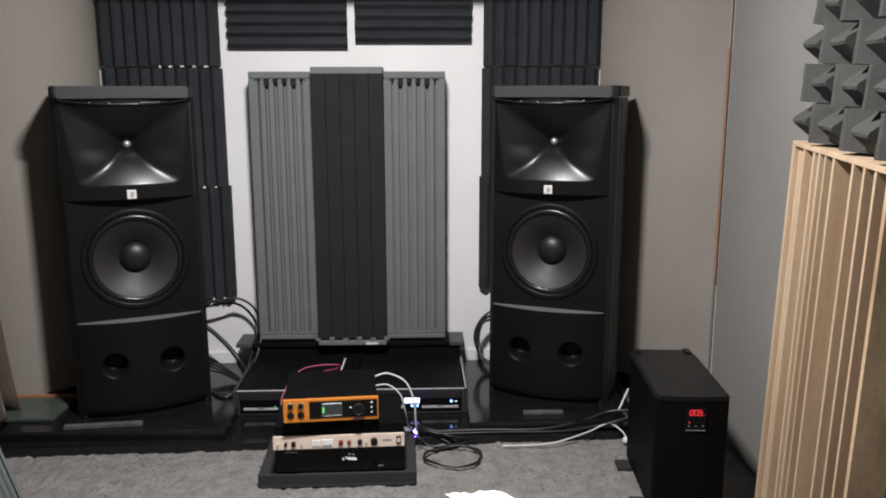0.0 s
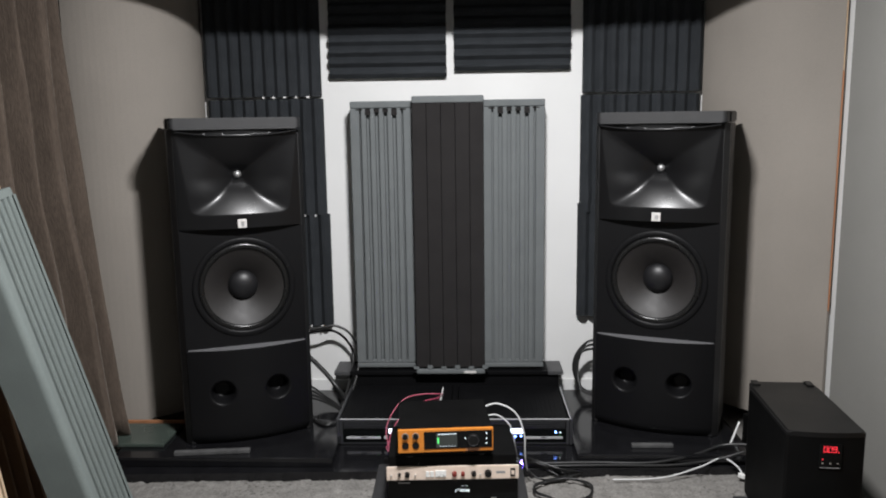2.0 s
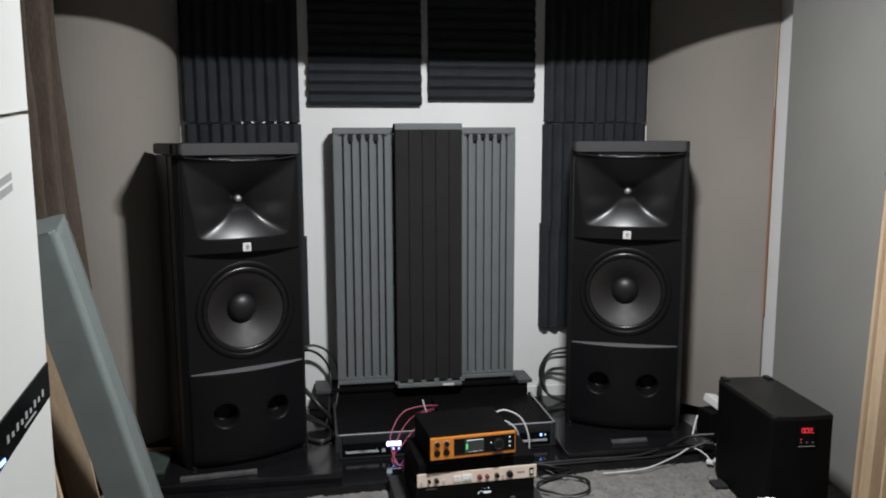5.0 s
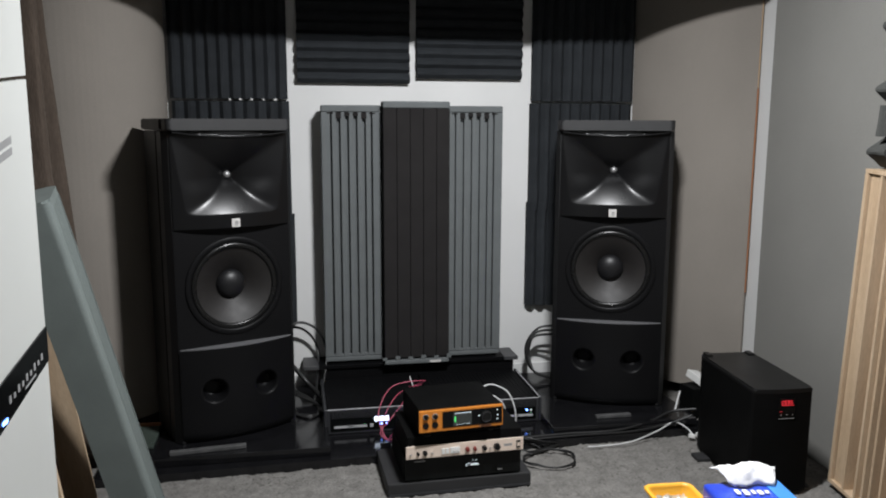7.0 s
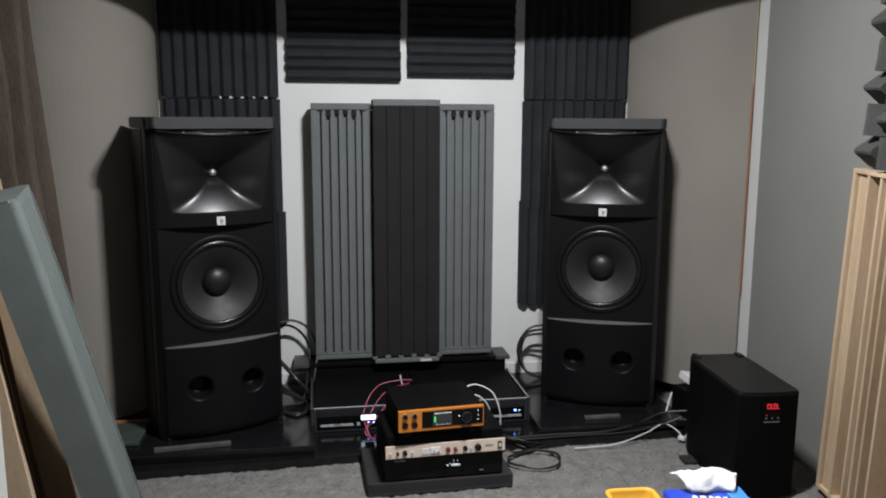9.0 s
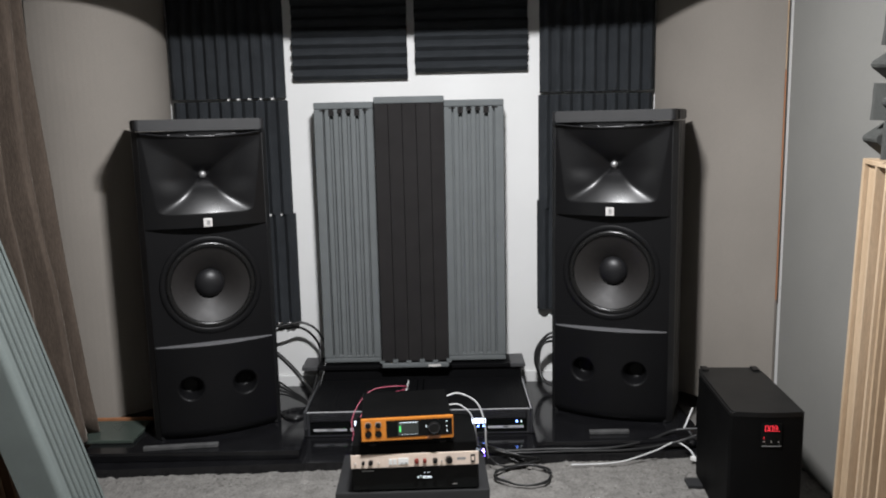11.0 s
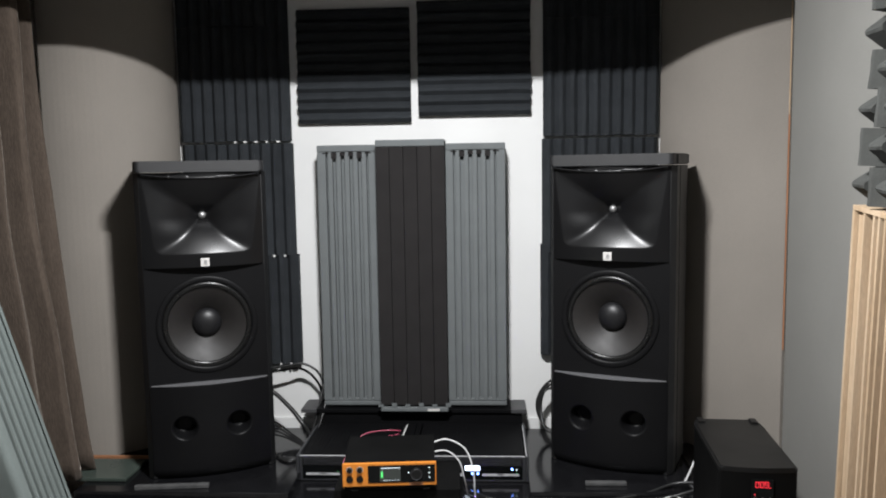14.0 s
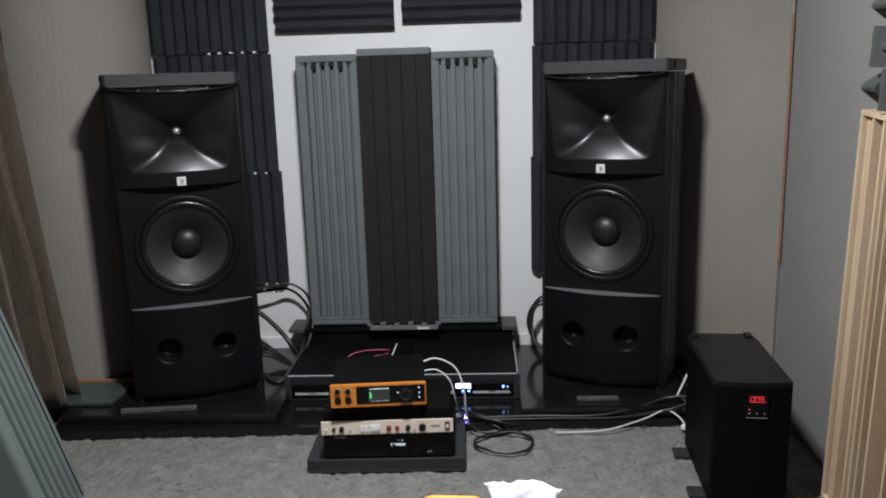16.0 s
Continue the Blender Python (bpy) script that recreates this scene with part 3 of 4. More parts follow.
    def low(x, z):
        y = bow(x, 0.046)
        for px in (-0.107, 0.107):
            r = math.hypot(x - px, z - 0.214)
            if r < 0.052:
                t = min(max((0.052 - r) / 0.026, 0), 1)
                y += 0.06 * t * t * (3 - 2 * t)
        e = min(z, 0.04)
        return y + 0.02 * (1 - e / 0.04) ** 2

    lb = bmesh.new()
    sheet(lb, lin(-hw + 0.001, hw - 0.001, 97), lin(0.004, hl, 77), low)
    part("port_panel", lb, M_CAB, ob, "bowed black lower front with two round ports", smooth=True)
    # crescent ledge, coloured grey to show its top catching light
    led = bmesh.new()
    fr = [(x, bow(x, 0.0475)) for x in lin(-hw + 0.006, hw - 0.006, 31)]
    prism(led, fr + [(hw - 0.006, 0.002), (-hw + 0.006, 0.002)], hl, hl + 0.004)
    part("ledge", led, M_LEDGE, ob, "crescent ledge, its lit top put into a grey colour")
    slope = bmesh.new()
    prism(slope, [(-hw + 0.0005, 0.0035), (hw - 0.0005, 0.0035), (hw - 0.0005, 0.03), (-hw + 0.0005, 0.03)], hl + 0.004, 0.43)
    part("step", slope, M_CAB, ob)
    return ob


SPK_L = pose(-0.800, -0.612, 0.0705, 0, 0, 22)
SPK_R = pose(0.835, -0.533, 0.0705, 0, 0, -21.5)
loudspeaker(SPK_L, "tall black monitor loudspeaker with horn and woofer, by the curtain", -1)
loudspeaker(SPK_R, "tall black monitor loudspeaker with horn and woofer, by the power unit", 1)
single("base_strip", a_box(-0.16, 0.13, -0.012, 0.012, 0, 0.016, bevel=0.003), M_GREYSTRIP, "worn grey strip at a loudspeaker's foot", "strip", pose(-0.90, -0.775, 0.0705, 0, 0, 6), "foot strips")
single("base_strip", a_box(-0.08, 0.08, -0.012, 0.012, 0, 0.014, bevel=0.003), M_GREYSTRIP, "worn grey strip at a loudspeaker's foot", "strip", pose(0.80, -0.71, 0.0705, 0, 0, 0), "foot strips")

# ---------------- amplifiers and the rail behind them ----------------
rail_ = thing("support_rail", pose(0, 0, 0.0325), "low black rail along the wall under the absorbers", "rail")
part("beam", a_box(-0.435, 0.495, -0.165, -0.018, 0.0, 0.155, bevel=0.003), M_AMP, rail_)
# one line of boards: black below the absorbers, dark grey at both ends
part("top_board", a_box(-0.462, 0.445, -0.176, -0.018, 0.1555, 0.1735, bevel=0.003), M_AMP, rail_)
for x0, x1 in ((-0.535, -0.4625), (0.4455, 0.515)):
    part("end_board", a_box(x0, x1, -0.178, -0.018, 0.1555, 0.1735, bevel=0.003), M_RAILTOP, rail_, "dark grey end board")


def amplifier(x, label, display, wide):
    ob = thing("power_amplifier", pose(x, -0.60, 0.0325), label, "amplifier", "power amplifiers")
    part("body", a_box(-0.225, 0.225, 0.012, 0.43, 0.008, 0.105, bevel=0.004), M_AMP, ob)
    for k in range(22):
        xx = -0.205 + k * 0.0195
        part("fin", a_box(xx, xx + 0.006, 0.03, 0.42, 0.1052, 0.1068), M_AMP, ob)
    for s in (-1, 1):
        part("side_rail", a_box(s * 0.2345 - 0.006, s * 0.2345 + 0.006, -0.006, 0.42, 0.002, 0.112, bevel=0.004, segments=3), M_AMPF if s * x > 0 else M_AMP, ob)
    if wide:
        part("edge_line", a_box(0.2285, 0.2325, -0.002, 0.38, 0.1122, 0.1135), M_EDGE, ob, "bright metal edge")
    fp = part("front_panel", a_box(-0.228, 0.228, 0.0, 0.0115, 0.002, 0.1075, bevel=0.003), M_AMPF, ob, "dark grey metal front panel")
    part("edge_line", a_box(-0.226, 0.226, -0.0025, 0.005, 0.1078, 0.1102), M_EDGE, fp, "bright metal edge")
    part("grille", a_box(-0.215, 0.215, -0.0035, -0.0004, 0.07, 0.1), M_BLACKP, fp)
    for k in range(10):
        part("grille_bar", a_box(-0.21, 0.21, -0.0052, -0.0036, 0.0725 + k * 0.0027, 0.0735 + k * 0.0027), M_AMPF, fp)
    part("lower_band", a_box(-0.215, 0.215, -0.002, -0.0004, 0.012, 0.066, bevel=0.0007), M_GLASSB, fp, "glossy black band")
    a, b = (0.05, 0.2) if wide else (-0.2, -0.06)
    part("slot", a_box(a, b, -0.0045, -0.0024, 0.027, 0.037, bevel=0.001), M_EDGE, fp, "bright metal slot")
    part("slot_gap", a_box((a + b) / 2 - 0.012, (a + b) / 2 + 0.012, -0.005, -0.0046, 0.032, 0.036), M_BLACKP, fp)
    part("led", a_box(b - 0.011, b - 0.009, -0.0052, -0.0024, 0.042, 0.044), G_GREEN, fp, "small green light")
    part("foot_trim", a_box(display - 0.05, display - 0.036, -0.0045, -0.0024, 0.026, 0.04), M_EDGE, fp)
    part("screen", a_box(display - 0.031, display + 0.031, -0.0045, -0.0024, 0.05, 0.071), G_SCREEN, fp, "lit pale blue screen")
    for k in range(2):
        part("led", a_box(display - 0.005 + k * 0.023, display + 0.003 + k * 0.023, -0.0045, -0.0024, 0.034, 0.041), G_BLUE, fp, "blue light")
    if wide:
        part("led", a_box(0.168, 0.176, -0.0048, -0.0024, 0.052, 0.06), G_BLUE, fp, "blue light")
        part("led", a_box(0.188, 0.193, -0.0048, -0.0024, 0.052, 0.058), G_WHITE, fp)
    for sx in (-0.18, 0.18):
        for sy in (0.05, 0.35):
            part("foot", cyl(bmesh.new(), (sx, sy, 0.004), (0, 0, 1), 0.014, 0.008, 14), M_BLACKP, ob)
    return ob


amplifier(-0.216, "black finned power amplifier with lit screen, on the stone slab", 0.004, False)
amplifier(0.264, "black finned power amplifier with screen and blue lights, on the slab", 0.01, True)
single("divider_strip", a_box(-0.003, 0.003, -0.09, 0.09, 0, 0.004, bevel=0.001), M_WHITEP, "bright metal strip lying between the amplifiers", "strip", pose(-0.036, -0.30, 0.1395, 0, 0, -2))

# ---------------- the hi-fi stack ----------------
tray = thing("equipment_tray", pose(0.02, -1.152, 0.0, 0, 0, 1.2), "dark rubber tray on the carpet under the hi-fi stack", "tray")
part("base", a_box(-0.272, 0.272, 0.0, 0.33, 0.002, 0.052, bevel=0.005), M_TRAY, tray)
part("front_edge", a_box(-0.265, 0.265, -0.003, -0.0003, 0.004, 0.012), M_AMPF, tray)

player = thing("disc_player", pose(0.031, -1.145, 0.0525, 0, 0, 1.5), "black streaming player with lit white digits, on the rubber tray", "hi-fi unit", "hi-fi stack")
part("case", a_box(-0.222, 0.222, 0.0, 0.29, 0.006, 0.100, bevel=0.005), M_BOX, player)
part("front_glass", a_box(-0.219, 0.219, -0.005, -0.0003, 0.008, 0.098, bevel=0.002), M_GLASSB, player, "glossy black front")
for k, (x, w, z, h) in enumerate(((-0.002, 0.006, 0.047, 0.012), (0.012, 0.004, 0.052, 0.012), (0.024, 0.007, 0.047, 0.014), (0.034, 0.007, 0.047, 0.014), (0.044, 0.007, 0.047, 0.014), (0.054, 0.007, 0.047, 0.014), (0.064, 0.007, 0.047, 0.012), (0.033, 0.004, 0.066, 0.004), (0.052, 0.010, 0.066, 0.003))):
    part("display_bar", a_box(0.01 + x * 0.66, 0.01 + x * 0.66 + w * 0.5, -0.0062, -0.0052, z, z + h * 0.62), G_WHITE, player, "lit white display bar")
part("print_bar", a_box(-0.185, -0.145, -0.0058, -0.0052, 0.078, 0.082), M_MARK, player)
part("button", a_box(0.13, 0.146, -0.0062, -0.0052, 0.022, 0.025), M_SILVER, player)
for sx in (-0.19, 0.19):
    part("foot", cyl(bmesh.new(), (sx, 0.03, 0.003), (0, 0, 1), 0.016, 0.006, 14), M_BLACKP, player)
    part("foot", cyl(bmesh.new(), (sx, 0.26, 0.003), (0, 0, 1), 0.016, 0.006, 14), M_BLACKP, player)

pre = thing("preamplifier", pose(0.032, -1.176, 0.1535, 0, 0, 2.6), "black preamplifier with champagne metal front and small knobs, in the stack", "hi-fi unit", "hi-fi stack")
part("case", a_box(-0.215, 0.215, 0.006, 0.27, 0.001, 0.085, bevel=0.004), M_BOX, pre)
pf = part("front_plate", a_box(-0.221, 0.221, -0.001, 0.0055, 0.002, 0.05, bevel=0.002), M_CHAMP, pre, "brushed champagne metal front")
for x, r, mt in ((-0.178, 0.0055, M_BLACKP), (-0.152, 0.0085, M_BLACKP), (0.006, 0.0085, M_REDK), (0.034, 0.007, M_REDK), (0.07, 0.0085, M_BLACKP), (0.118, 0.0125, M_BLACKP)):
    kb = part("knob", cyl(bmesh.new(), (x, -0.008, 0.024), (0, -1, 0), r, 0.0135, 20, r * 0.88), mt, pf)
    part("knob_cap", cyl(bmesh.new(), (x, -0.0155, 0.024), (0, -1, 0), r * 0.5, 0.001, 14), mt, kb)
for x in (-0.205, -0.125, -0.045, -0.03, 0.092):
    part("toggle", cyl(bmesh.new(), (x, -0.007, 0.022), (0, -1, 0.25), 0.0025, 0.012, 10), M_SILVER, pf, "bright metal toggle")
for x in (-0.09, -0.075):
    part("button", a_box(x, x + 0.012, -0.0042, -0.0012, 0.013, 0.034, bevel=0.001), M_WHITEP, pf, "white push button")
part("meter_window", a_box(-0.058, -0.022, -0.0042, -0.0012, 0.013, 0.036, bevel=0.001), M_WHITEP, pf, "white window")
part("script_mark", a_box(0.146, 0.176, -0.0016, -0.0011, 0.022, 0.03), M_MARK, pf)
sw = part("power_switch", a_box(0.193, 0.209, -0.004, -0.0012, 0.011, 0.04, bevel=0.001), M_BLACKP, pf, "black power switch")
part("switch_light", a_box(0.196, 0.206, -0.0055, -0.0042, 0.019, 0.033), M_CHAMP, sw)

rec = thing("audio_converter", pose(0.011, -1.1965, 0.2395, 0, 0, 5), "black audio converter with orange copper front, on the preamplifier", "hi-fi unit", "hi-fi stack")
part("case", a_box(-0.154, 0.154, 0.008, 0.27, 0.008, 0.104, bevel=0.004), M_BOX, rec)
rf = part("front_frame", a_box(-0.157, 0.157, -0.004, 0.0075, 0.024, 0.104, bevel=0.003), M_ORANGE, rec, "orange copper front plate")
part("front_glass", a_box(-0.072, 0.153, -0.0062, -0.0042, 0.036, 0.096, bevel=0.001), M_GLASSB, rf, "glossy black inset")
part("screen", a_box(-0.032, 0.037, -0.0072, -0.0063, 0.041, 0.091), G_DIM, rf, "dim dark screen")
part("level_bar", a_box(-0.028, -0.0225, -0.0082, -0.0073, 0.055, 0.076), G_GREEN, rf, "green level bar")
for k in range(6):
    part("screen_bar", a_box(-0.026 + k * 0.0105, -0.0185 + k * 0.0105, -0.0082, -0.0073, 0.086, 0.0885), G_WHITE, rf)
    part("screen_bar", a_box(-0.020 + k * 0.0095, -0.0165 + k * 0.0095, -0.0082, -0.0073, 0.0445, 0.046), G_WHITE, rf)
dial = part("dial", cyl(bmesh.new(), (0.09, -0.012, 0.066), (0, -1, 0), 0.021, 0.012, 28, 0.019), M_BLACKP, rf, "round black dial")
part("dial_ring", lathe(bmesh.new(), [(0.0185, -0.0183), (0.0175, -0.019), (0.0165, -0.0183)], (0.09, 0, 0.066), 28), M_AMPF, dial)
part("led", a_box(0.062, 0.066, -0.0075, -0.0063, 0.069, 0.073), G_WHITE, rf)
for z in (0.05, 0.066, 0.084):
    part("led", a_box(0.132, 0.136, -0.0075, -0.0063, z, z + 0.004), G_WHITE, rf)
part("front_notch", a_box(0.066, 0.112, -0.0052, -0.0041, 0.026, 0.035), M_TRIM, rf)
for x in (-0.133, -0.099):
    part("knob", cyl(bmesh.new(), (x, -0.009, 0.083), (0, -1, 0), 0.0085, 0.01, 18), M_BLACKP, rf)
    part("jack_socket", cyl(bmesh.new(), (x, -0.0055, 0.05), (0, -1, 0), 0.0115, 0.003, 20), M_BLACKP, rf)
    part("knob_ring", lathe(bmesh.new(), [(0.0112, -0.0045), (0.0108, -0.0068), (0.009, -0.0072), (0.0086, -0.0045)], (x, 0, 0.083), 24), M_SILVER, rf, "bright metal collar")
for sx in (-0.12, 0.12):
    for sy in (0.03, 0.24):
        part("foot", cyl(bmesh.new(), (sx, sy, 0.004), (0, 0, 1), 0.014, 0.008, 14), M_BLACKP, rec)
single("usb_hub", a_box(-0.02, 0.02, -0.004, 0.004, 0.0, 0.03, bevel=0.001), M_BLACKP, "small black hub with violet light, behind the stack", "hub", pose(-0.22, -0.80, 0.033))
single("light_dot", a_box(-0.006, 0.006, -0.004, 0.004, 0.0, 0.016, bevel=0.001), G_VIOLET, "violet-blue indicator light behind the stack", "light", pose(-0.175, -0.80, 0.062 - 0.0295))
single("light_dot", a_box(-0.006, 0.006, -0.004, 0.004, 0.0, 0.016, bevel=0.001), G_VIOLET, "violet-blue indicator light behind the stack", "light", pose(0.285, -0.79, 0.033))

# ---------------- power unit ----------------
pu = thing("power_unit", pose(1.156, -1.384, 0.0, 0, 0, -4), "black upright power conditioner with red digits, on the carpet", "power unit")
out = [(x, -0.004 - 0.012 * (1 - (x / 0.115) ** 2)) for x in lin(-0.109, 0.109, 15)]
out = [(-0.115, 0.006)] + out + [(0.115, 0.006), (0.115, 0.40), (0.104, 0.446), (0.09, 0.452), (-0.09, 0.452), (-0.104, 0.446), (-0.115, 0.40)]
part("body", prism(bmesh.new(), out, 0.0165, 0.396), M_BOX, pu)
tb = bmesh.new()
prism(tb, [(x * 1.006, y * 1.002 - 0.001) for x, y in out], 0.3963, 0.412)
bmesh.ops.bevel(tb, geom=[e for e in tb.edges if abs(e.verts[0].co.z - e.verts[1].co.z) < 1e-5 and e.verts[0].co.z > 0.4], offset=0.006, segments=3, affect="EDGES")
part("top_cover", tb, M_BLACKP, pu, "smooth black lid with a bowed front")
for s in (-1, 1):
    part("top_notch", a_box(s * 0.09 - 0.012, s * 0.09 + 0.012, 0.40, 0.446, 0.4125, 0.418, bevel=0.002), M_BLACKP, pu)
dp = part("display_window", a_box(-0.023, 0.041, -0.0185, -0.013, 0.30, 0.378), M_GLASSB, pu, "dark display window")
LIT = {"0": "abcdef", "9": "abcdfg"}
for k, ch in enumerate("009"):
    dg = bmesh.new()
    gx, gz, gw, gh = -0.0105 + 0.0135 * k, 0.3525, 0.0092, 0.0165
    bars = {"a": (0, gw, gh, gh), "d": (0, gw, 0, 0), "g": (0, gw, gh / 2, gh / 2), "b": (gw, gw, gh / 2, gh), "c": (gw, gw, 0, gh / 2), "f": (0, 0, gh / 2, gh), "e": (0, 0, 0, gh / 2)}
    for s in LIT[ch]:
        p0, p1, q0, q1 = bars[s]
        box(dg, gx + p0 - 0.0009, gx + p1 + 0.0009, -0.0195, -0.0187, gz + q0 - 0.0009, gz + q1 + 0.0009)
    part("digit", dg, G_RED, dp, "glowing red digit")
part("digit_dot", a_box(0.0305, 0.0335, -0.0195, -0.0187, 0.350, 0.353), G_RED, dp)
for k in range(3):
    part("button", cyl(bmesh.new(), (-0.013 + 0.022 * k, -0.0195, 0.317), (0, -1, 0), 0.0024, 0.0016, 10), M_SILVER, dp)
part("led", cyl(bmesh.new(), (-0.013, -0.0195, 0.329), (0, -1, 0), 0.002, 0.0016, 10), G_RED, dp)
part("window_line", a_box(-0.021, 0.039, -0.0192, -0.0186, 0.3015, 0.3035), M_MARK, dp)
for y in (0.06, 0.33):
    part("foot_plate", a_box(-0.165, 0.15, y - 0.03, y + 0.035, 0.004, 0.016, bevel=0.002), M_TRAY, pu, "flat black foot plate")
single("power_strip", a_box(-0.03, 0.03, -0.09, 0.09, 0, 0.035, bevel=0.004), M_WHITEP, "pale power adapter lying behind the power unit", "adapter", pose(1.30, -0.56, 0.14, 8, 12, 10))
single("socket_box", a_box(-0.07, 0.07, -0.05, 0.05, 0, 0.135, bevel=0.006), M_BOX, "black socket box behind the power unit", "socket box", pose(1.29, -0.55, 0.002, 0, 0, 10))


# ---------------- wooden diffusers ----------------
def diffuser(m, label, seed, w=0.60):
    """An upright wooden well diffuser; wells open towards -y."""
    rnd = random.Random(seed)
    h, d = 1.175, 0.1
    ob = thing("wooden_diffuser", m, label, "diffuser", "wooden diffusers")
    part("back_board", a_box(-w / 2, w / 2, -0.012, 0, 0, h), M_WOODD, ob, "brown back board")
    part("top_board", a_box(-w / 2, w / 2, -d, -0.0125, h - 0.014, h, bevel=0.001), M_WOOD, ob)
    part("bottom_board", a_box(-w / 2, w / 2, -d, -0.0125, 0, 0.014, bevel=0.001), M_WOOD, ob)
    for s in (-1, 1):
        part("side_board", a_box(s * w / 2 - (0.016 if s > 0 else 0), s * w / 2 + (0.016 if s < 0 else 0), -d, -0.0125, 0.0145, h - 0.0145, bevel=0.001), M_WOOD if s < 0 else M_PLANK, ob)
    edges = [0.0, 0.13, 0.25, 0.32, 0.387, 0.48, 0.69, 0.80, 0.89, 1.0]
    depths = [0.012, 0.045, 0.03, 0.05, 0.045, 0.084, 0.05, 0.07, 0.06]
    edges = [e * (w - 0.032) for e in edges]
    x0 = -w / 2 + 0.016
    for k, (a, b) in enumerate(zip(edges, edges[1:])):
        if k:
            part("fin", a_box(x0 + a - 0.0055, x0 + a + 0.0055, -d + rnd.uniform(0, 0.004), -0.0125, 0.0145, h - 0.0145, bevel=0.001), M_WOOD, ob, "pale wooden fin")
        # boards set back over 4 cm take the darker wood, recess shade included
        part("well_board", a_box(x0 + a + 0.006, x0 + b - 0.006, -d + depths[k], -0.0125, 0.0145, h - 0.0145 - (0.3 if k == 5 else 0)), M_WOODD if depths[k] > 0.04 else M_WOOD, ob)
    return ob


# it stands on its near corner, turned a little out of the upright
along = Vector((-0.065, -0.603, -0.027)).normalized()
rise = Vector((0.004, -0.05, 1.0))
rise = (rise - along * rise.dot(along)).normalized()
back = rise.cross(along)
stand = Vector((1.393, -1.41, 1.199)) + along * 0.3035 - rise * 1.175 + back * 0.1
upright = Matrix.Translation(stand) @ Matrix(((along.x, back.x, rise.x, 0), (along.y, back.y, rise.y, 0), (along.z, back.z, rise.z, 0), (0, 0, 0, 1)))
diffuser(upright, "pale pine well diffuser standing against the fabric wall panel", 3, 0.607)

# the second one leans back beside the curtain, its wells deep and open
xd = Vector((-0.105, 0.995, 0.0)).normalized()
zd = Vector((-0.163, -0.01, 1.17)).normalized()
zd = (zd - xd * zd.dot(xd)).normalized()
yd = zd.cross(xd)
foot = Vector((-1.156, -1.666, 0.006)) + xd * 0.215 + yd * 0.15
lean2 = Matrix.Translation(foot) @ Matrix(((xd.x, yd.x, zd.x, 0), (xd.y, yd.y, zd.y, 0), (xd.z, yd.z, zd.z, 0), (0, 0, 0, 1)))
box2 = thing("wooden_diffuser", lean2, "pale pine diffuser box leaning beside the brown curtain", "diffuser", "wooden diffusers")
part("back_board", a_box(-0.215, 0.215, -0.012, 0, 0, 1.18), M_WOODD, box2, "brown back board")
part("top_board", a_box(-0.215, 0.215, -0.15, -0.0125, 1.166, 1.18, bevel=0.001), M_WOOD, box2)
part("bottom_board", a_box(-0.215, 0.215, -0.15, -0.0125, 0, 0.014, bevel=0.001), M_WOOD, box2)
for s_ in (-1, 1):
    part("side_board", a_box(s_ * 0.207 - 0.008, s_ * 0.207 + 0.008, -0.15, -0.0125, 0.0145, 1.1655, bevel=0.001), M_WOOD, box2)
for k, x in enumerate((-0.18, -0.13, -0.085, -0.04, 0.01, 0.07, 0.12, 0.165)):
    # recessed fins get the wood with well shade in its colour
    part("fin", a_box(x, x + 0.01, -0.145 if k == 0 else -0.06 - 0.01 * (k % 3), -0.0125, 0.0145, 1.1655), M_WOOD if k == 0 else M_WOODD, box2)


# ---------------- block foam ----------------
def block_foam(m, nx, nz, cw, ch, flip, label):
    """A foam panel of square wedge blocks whose ridges run upright and level by turns."""
    ob = thing("block_foam", m, label, "acoustic foam", "block foam panels")
    rnd = random.Random(11 + flip)
    part("backing", a_box(0.001, nx * cw - 0.001, -0.02, 0, 0.001, nz * ch - 0.001), M_PYR, ob)
    for i in range(nx):
        for j in range(nz):
            bm = bmesh.new()
            level = (i + j + flip) % 2 == 0
            rings = []
            run, span = (cw, ch) if level else (ch, cw)
            h, lean = 0.088 + rnd.uniform(-0.005, 0.005), rnd.uniform(-0.005, 0.005)
            for e in lin(0.0006, run - 0.0006, 5):
                ring = []
                for f, d in ((0.0006, 0.0203), (0.0006, 0.026), (0.42 * span, h - 0.004), (0.5 * span, h), (0.58 * span, h - 0.004), (span - 0.0006, 0.026), (span - 0.0006, 0.0203)):
                    if d > 0.05:
                        d += rnd.uniform(-0.0015, 0.0015)
                        f += lean * (e / run)
                    ring.append(bm.verts.new((i * cw + e, -d, j * ch + f) if level else (i * cw + f, -d, j * ch + e)))
                rings.append(ring)
            for a, b in zip(rings, rings[1:]):
                for k in range(7):
                    bm.faces.new((a[k], a[(k + 1) % 7], b[(k + 1) % 7], b[k]))
            bm.faces.new(rings[0]), bm.faces.new(rings[-1][::-1])
            part("wedge_block", bm, M_PYR, ob)
    return ob


for k, text in enumerate(("grey wedge-block foam panel standing over the wooden diffuser", "grey wedge-block foam panel fixed on the fabric wall panel", "grey wedge-block foam panel fixed on the fabric wall panel")):
    lean_back = pose(1.47, -1.42, 1.203, 0, 0, -96.2) @ pose(0, 0, 0, -2.5, 2.2, 0)
    block_foam(lean_back if k == 0 else pose(1.492, -1.415, 1.207 + 0.42 * k, 0, 0, -90), 8, 4, 0.098, 0.105, 0, text)

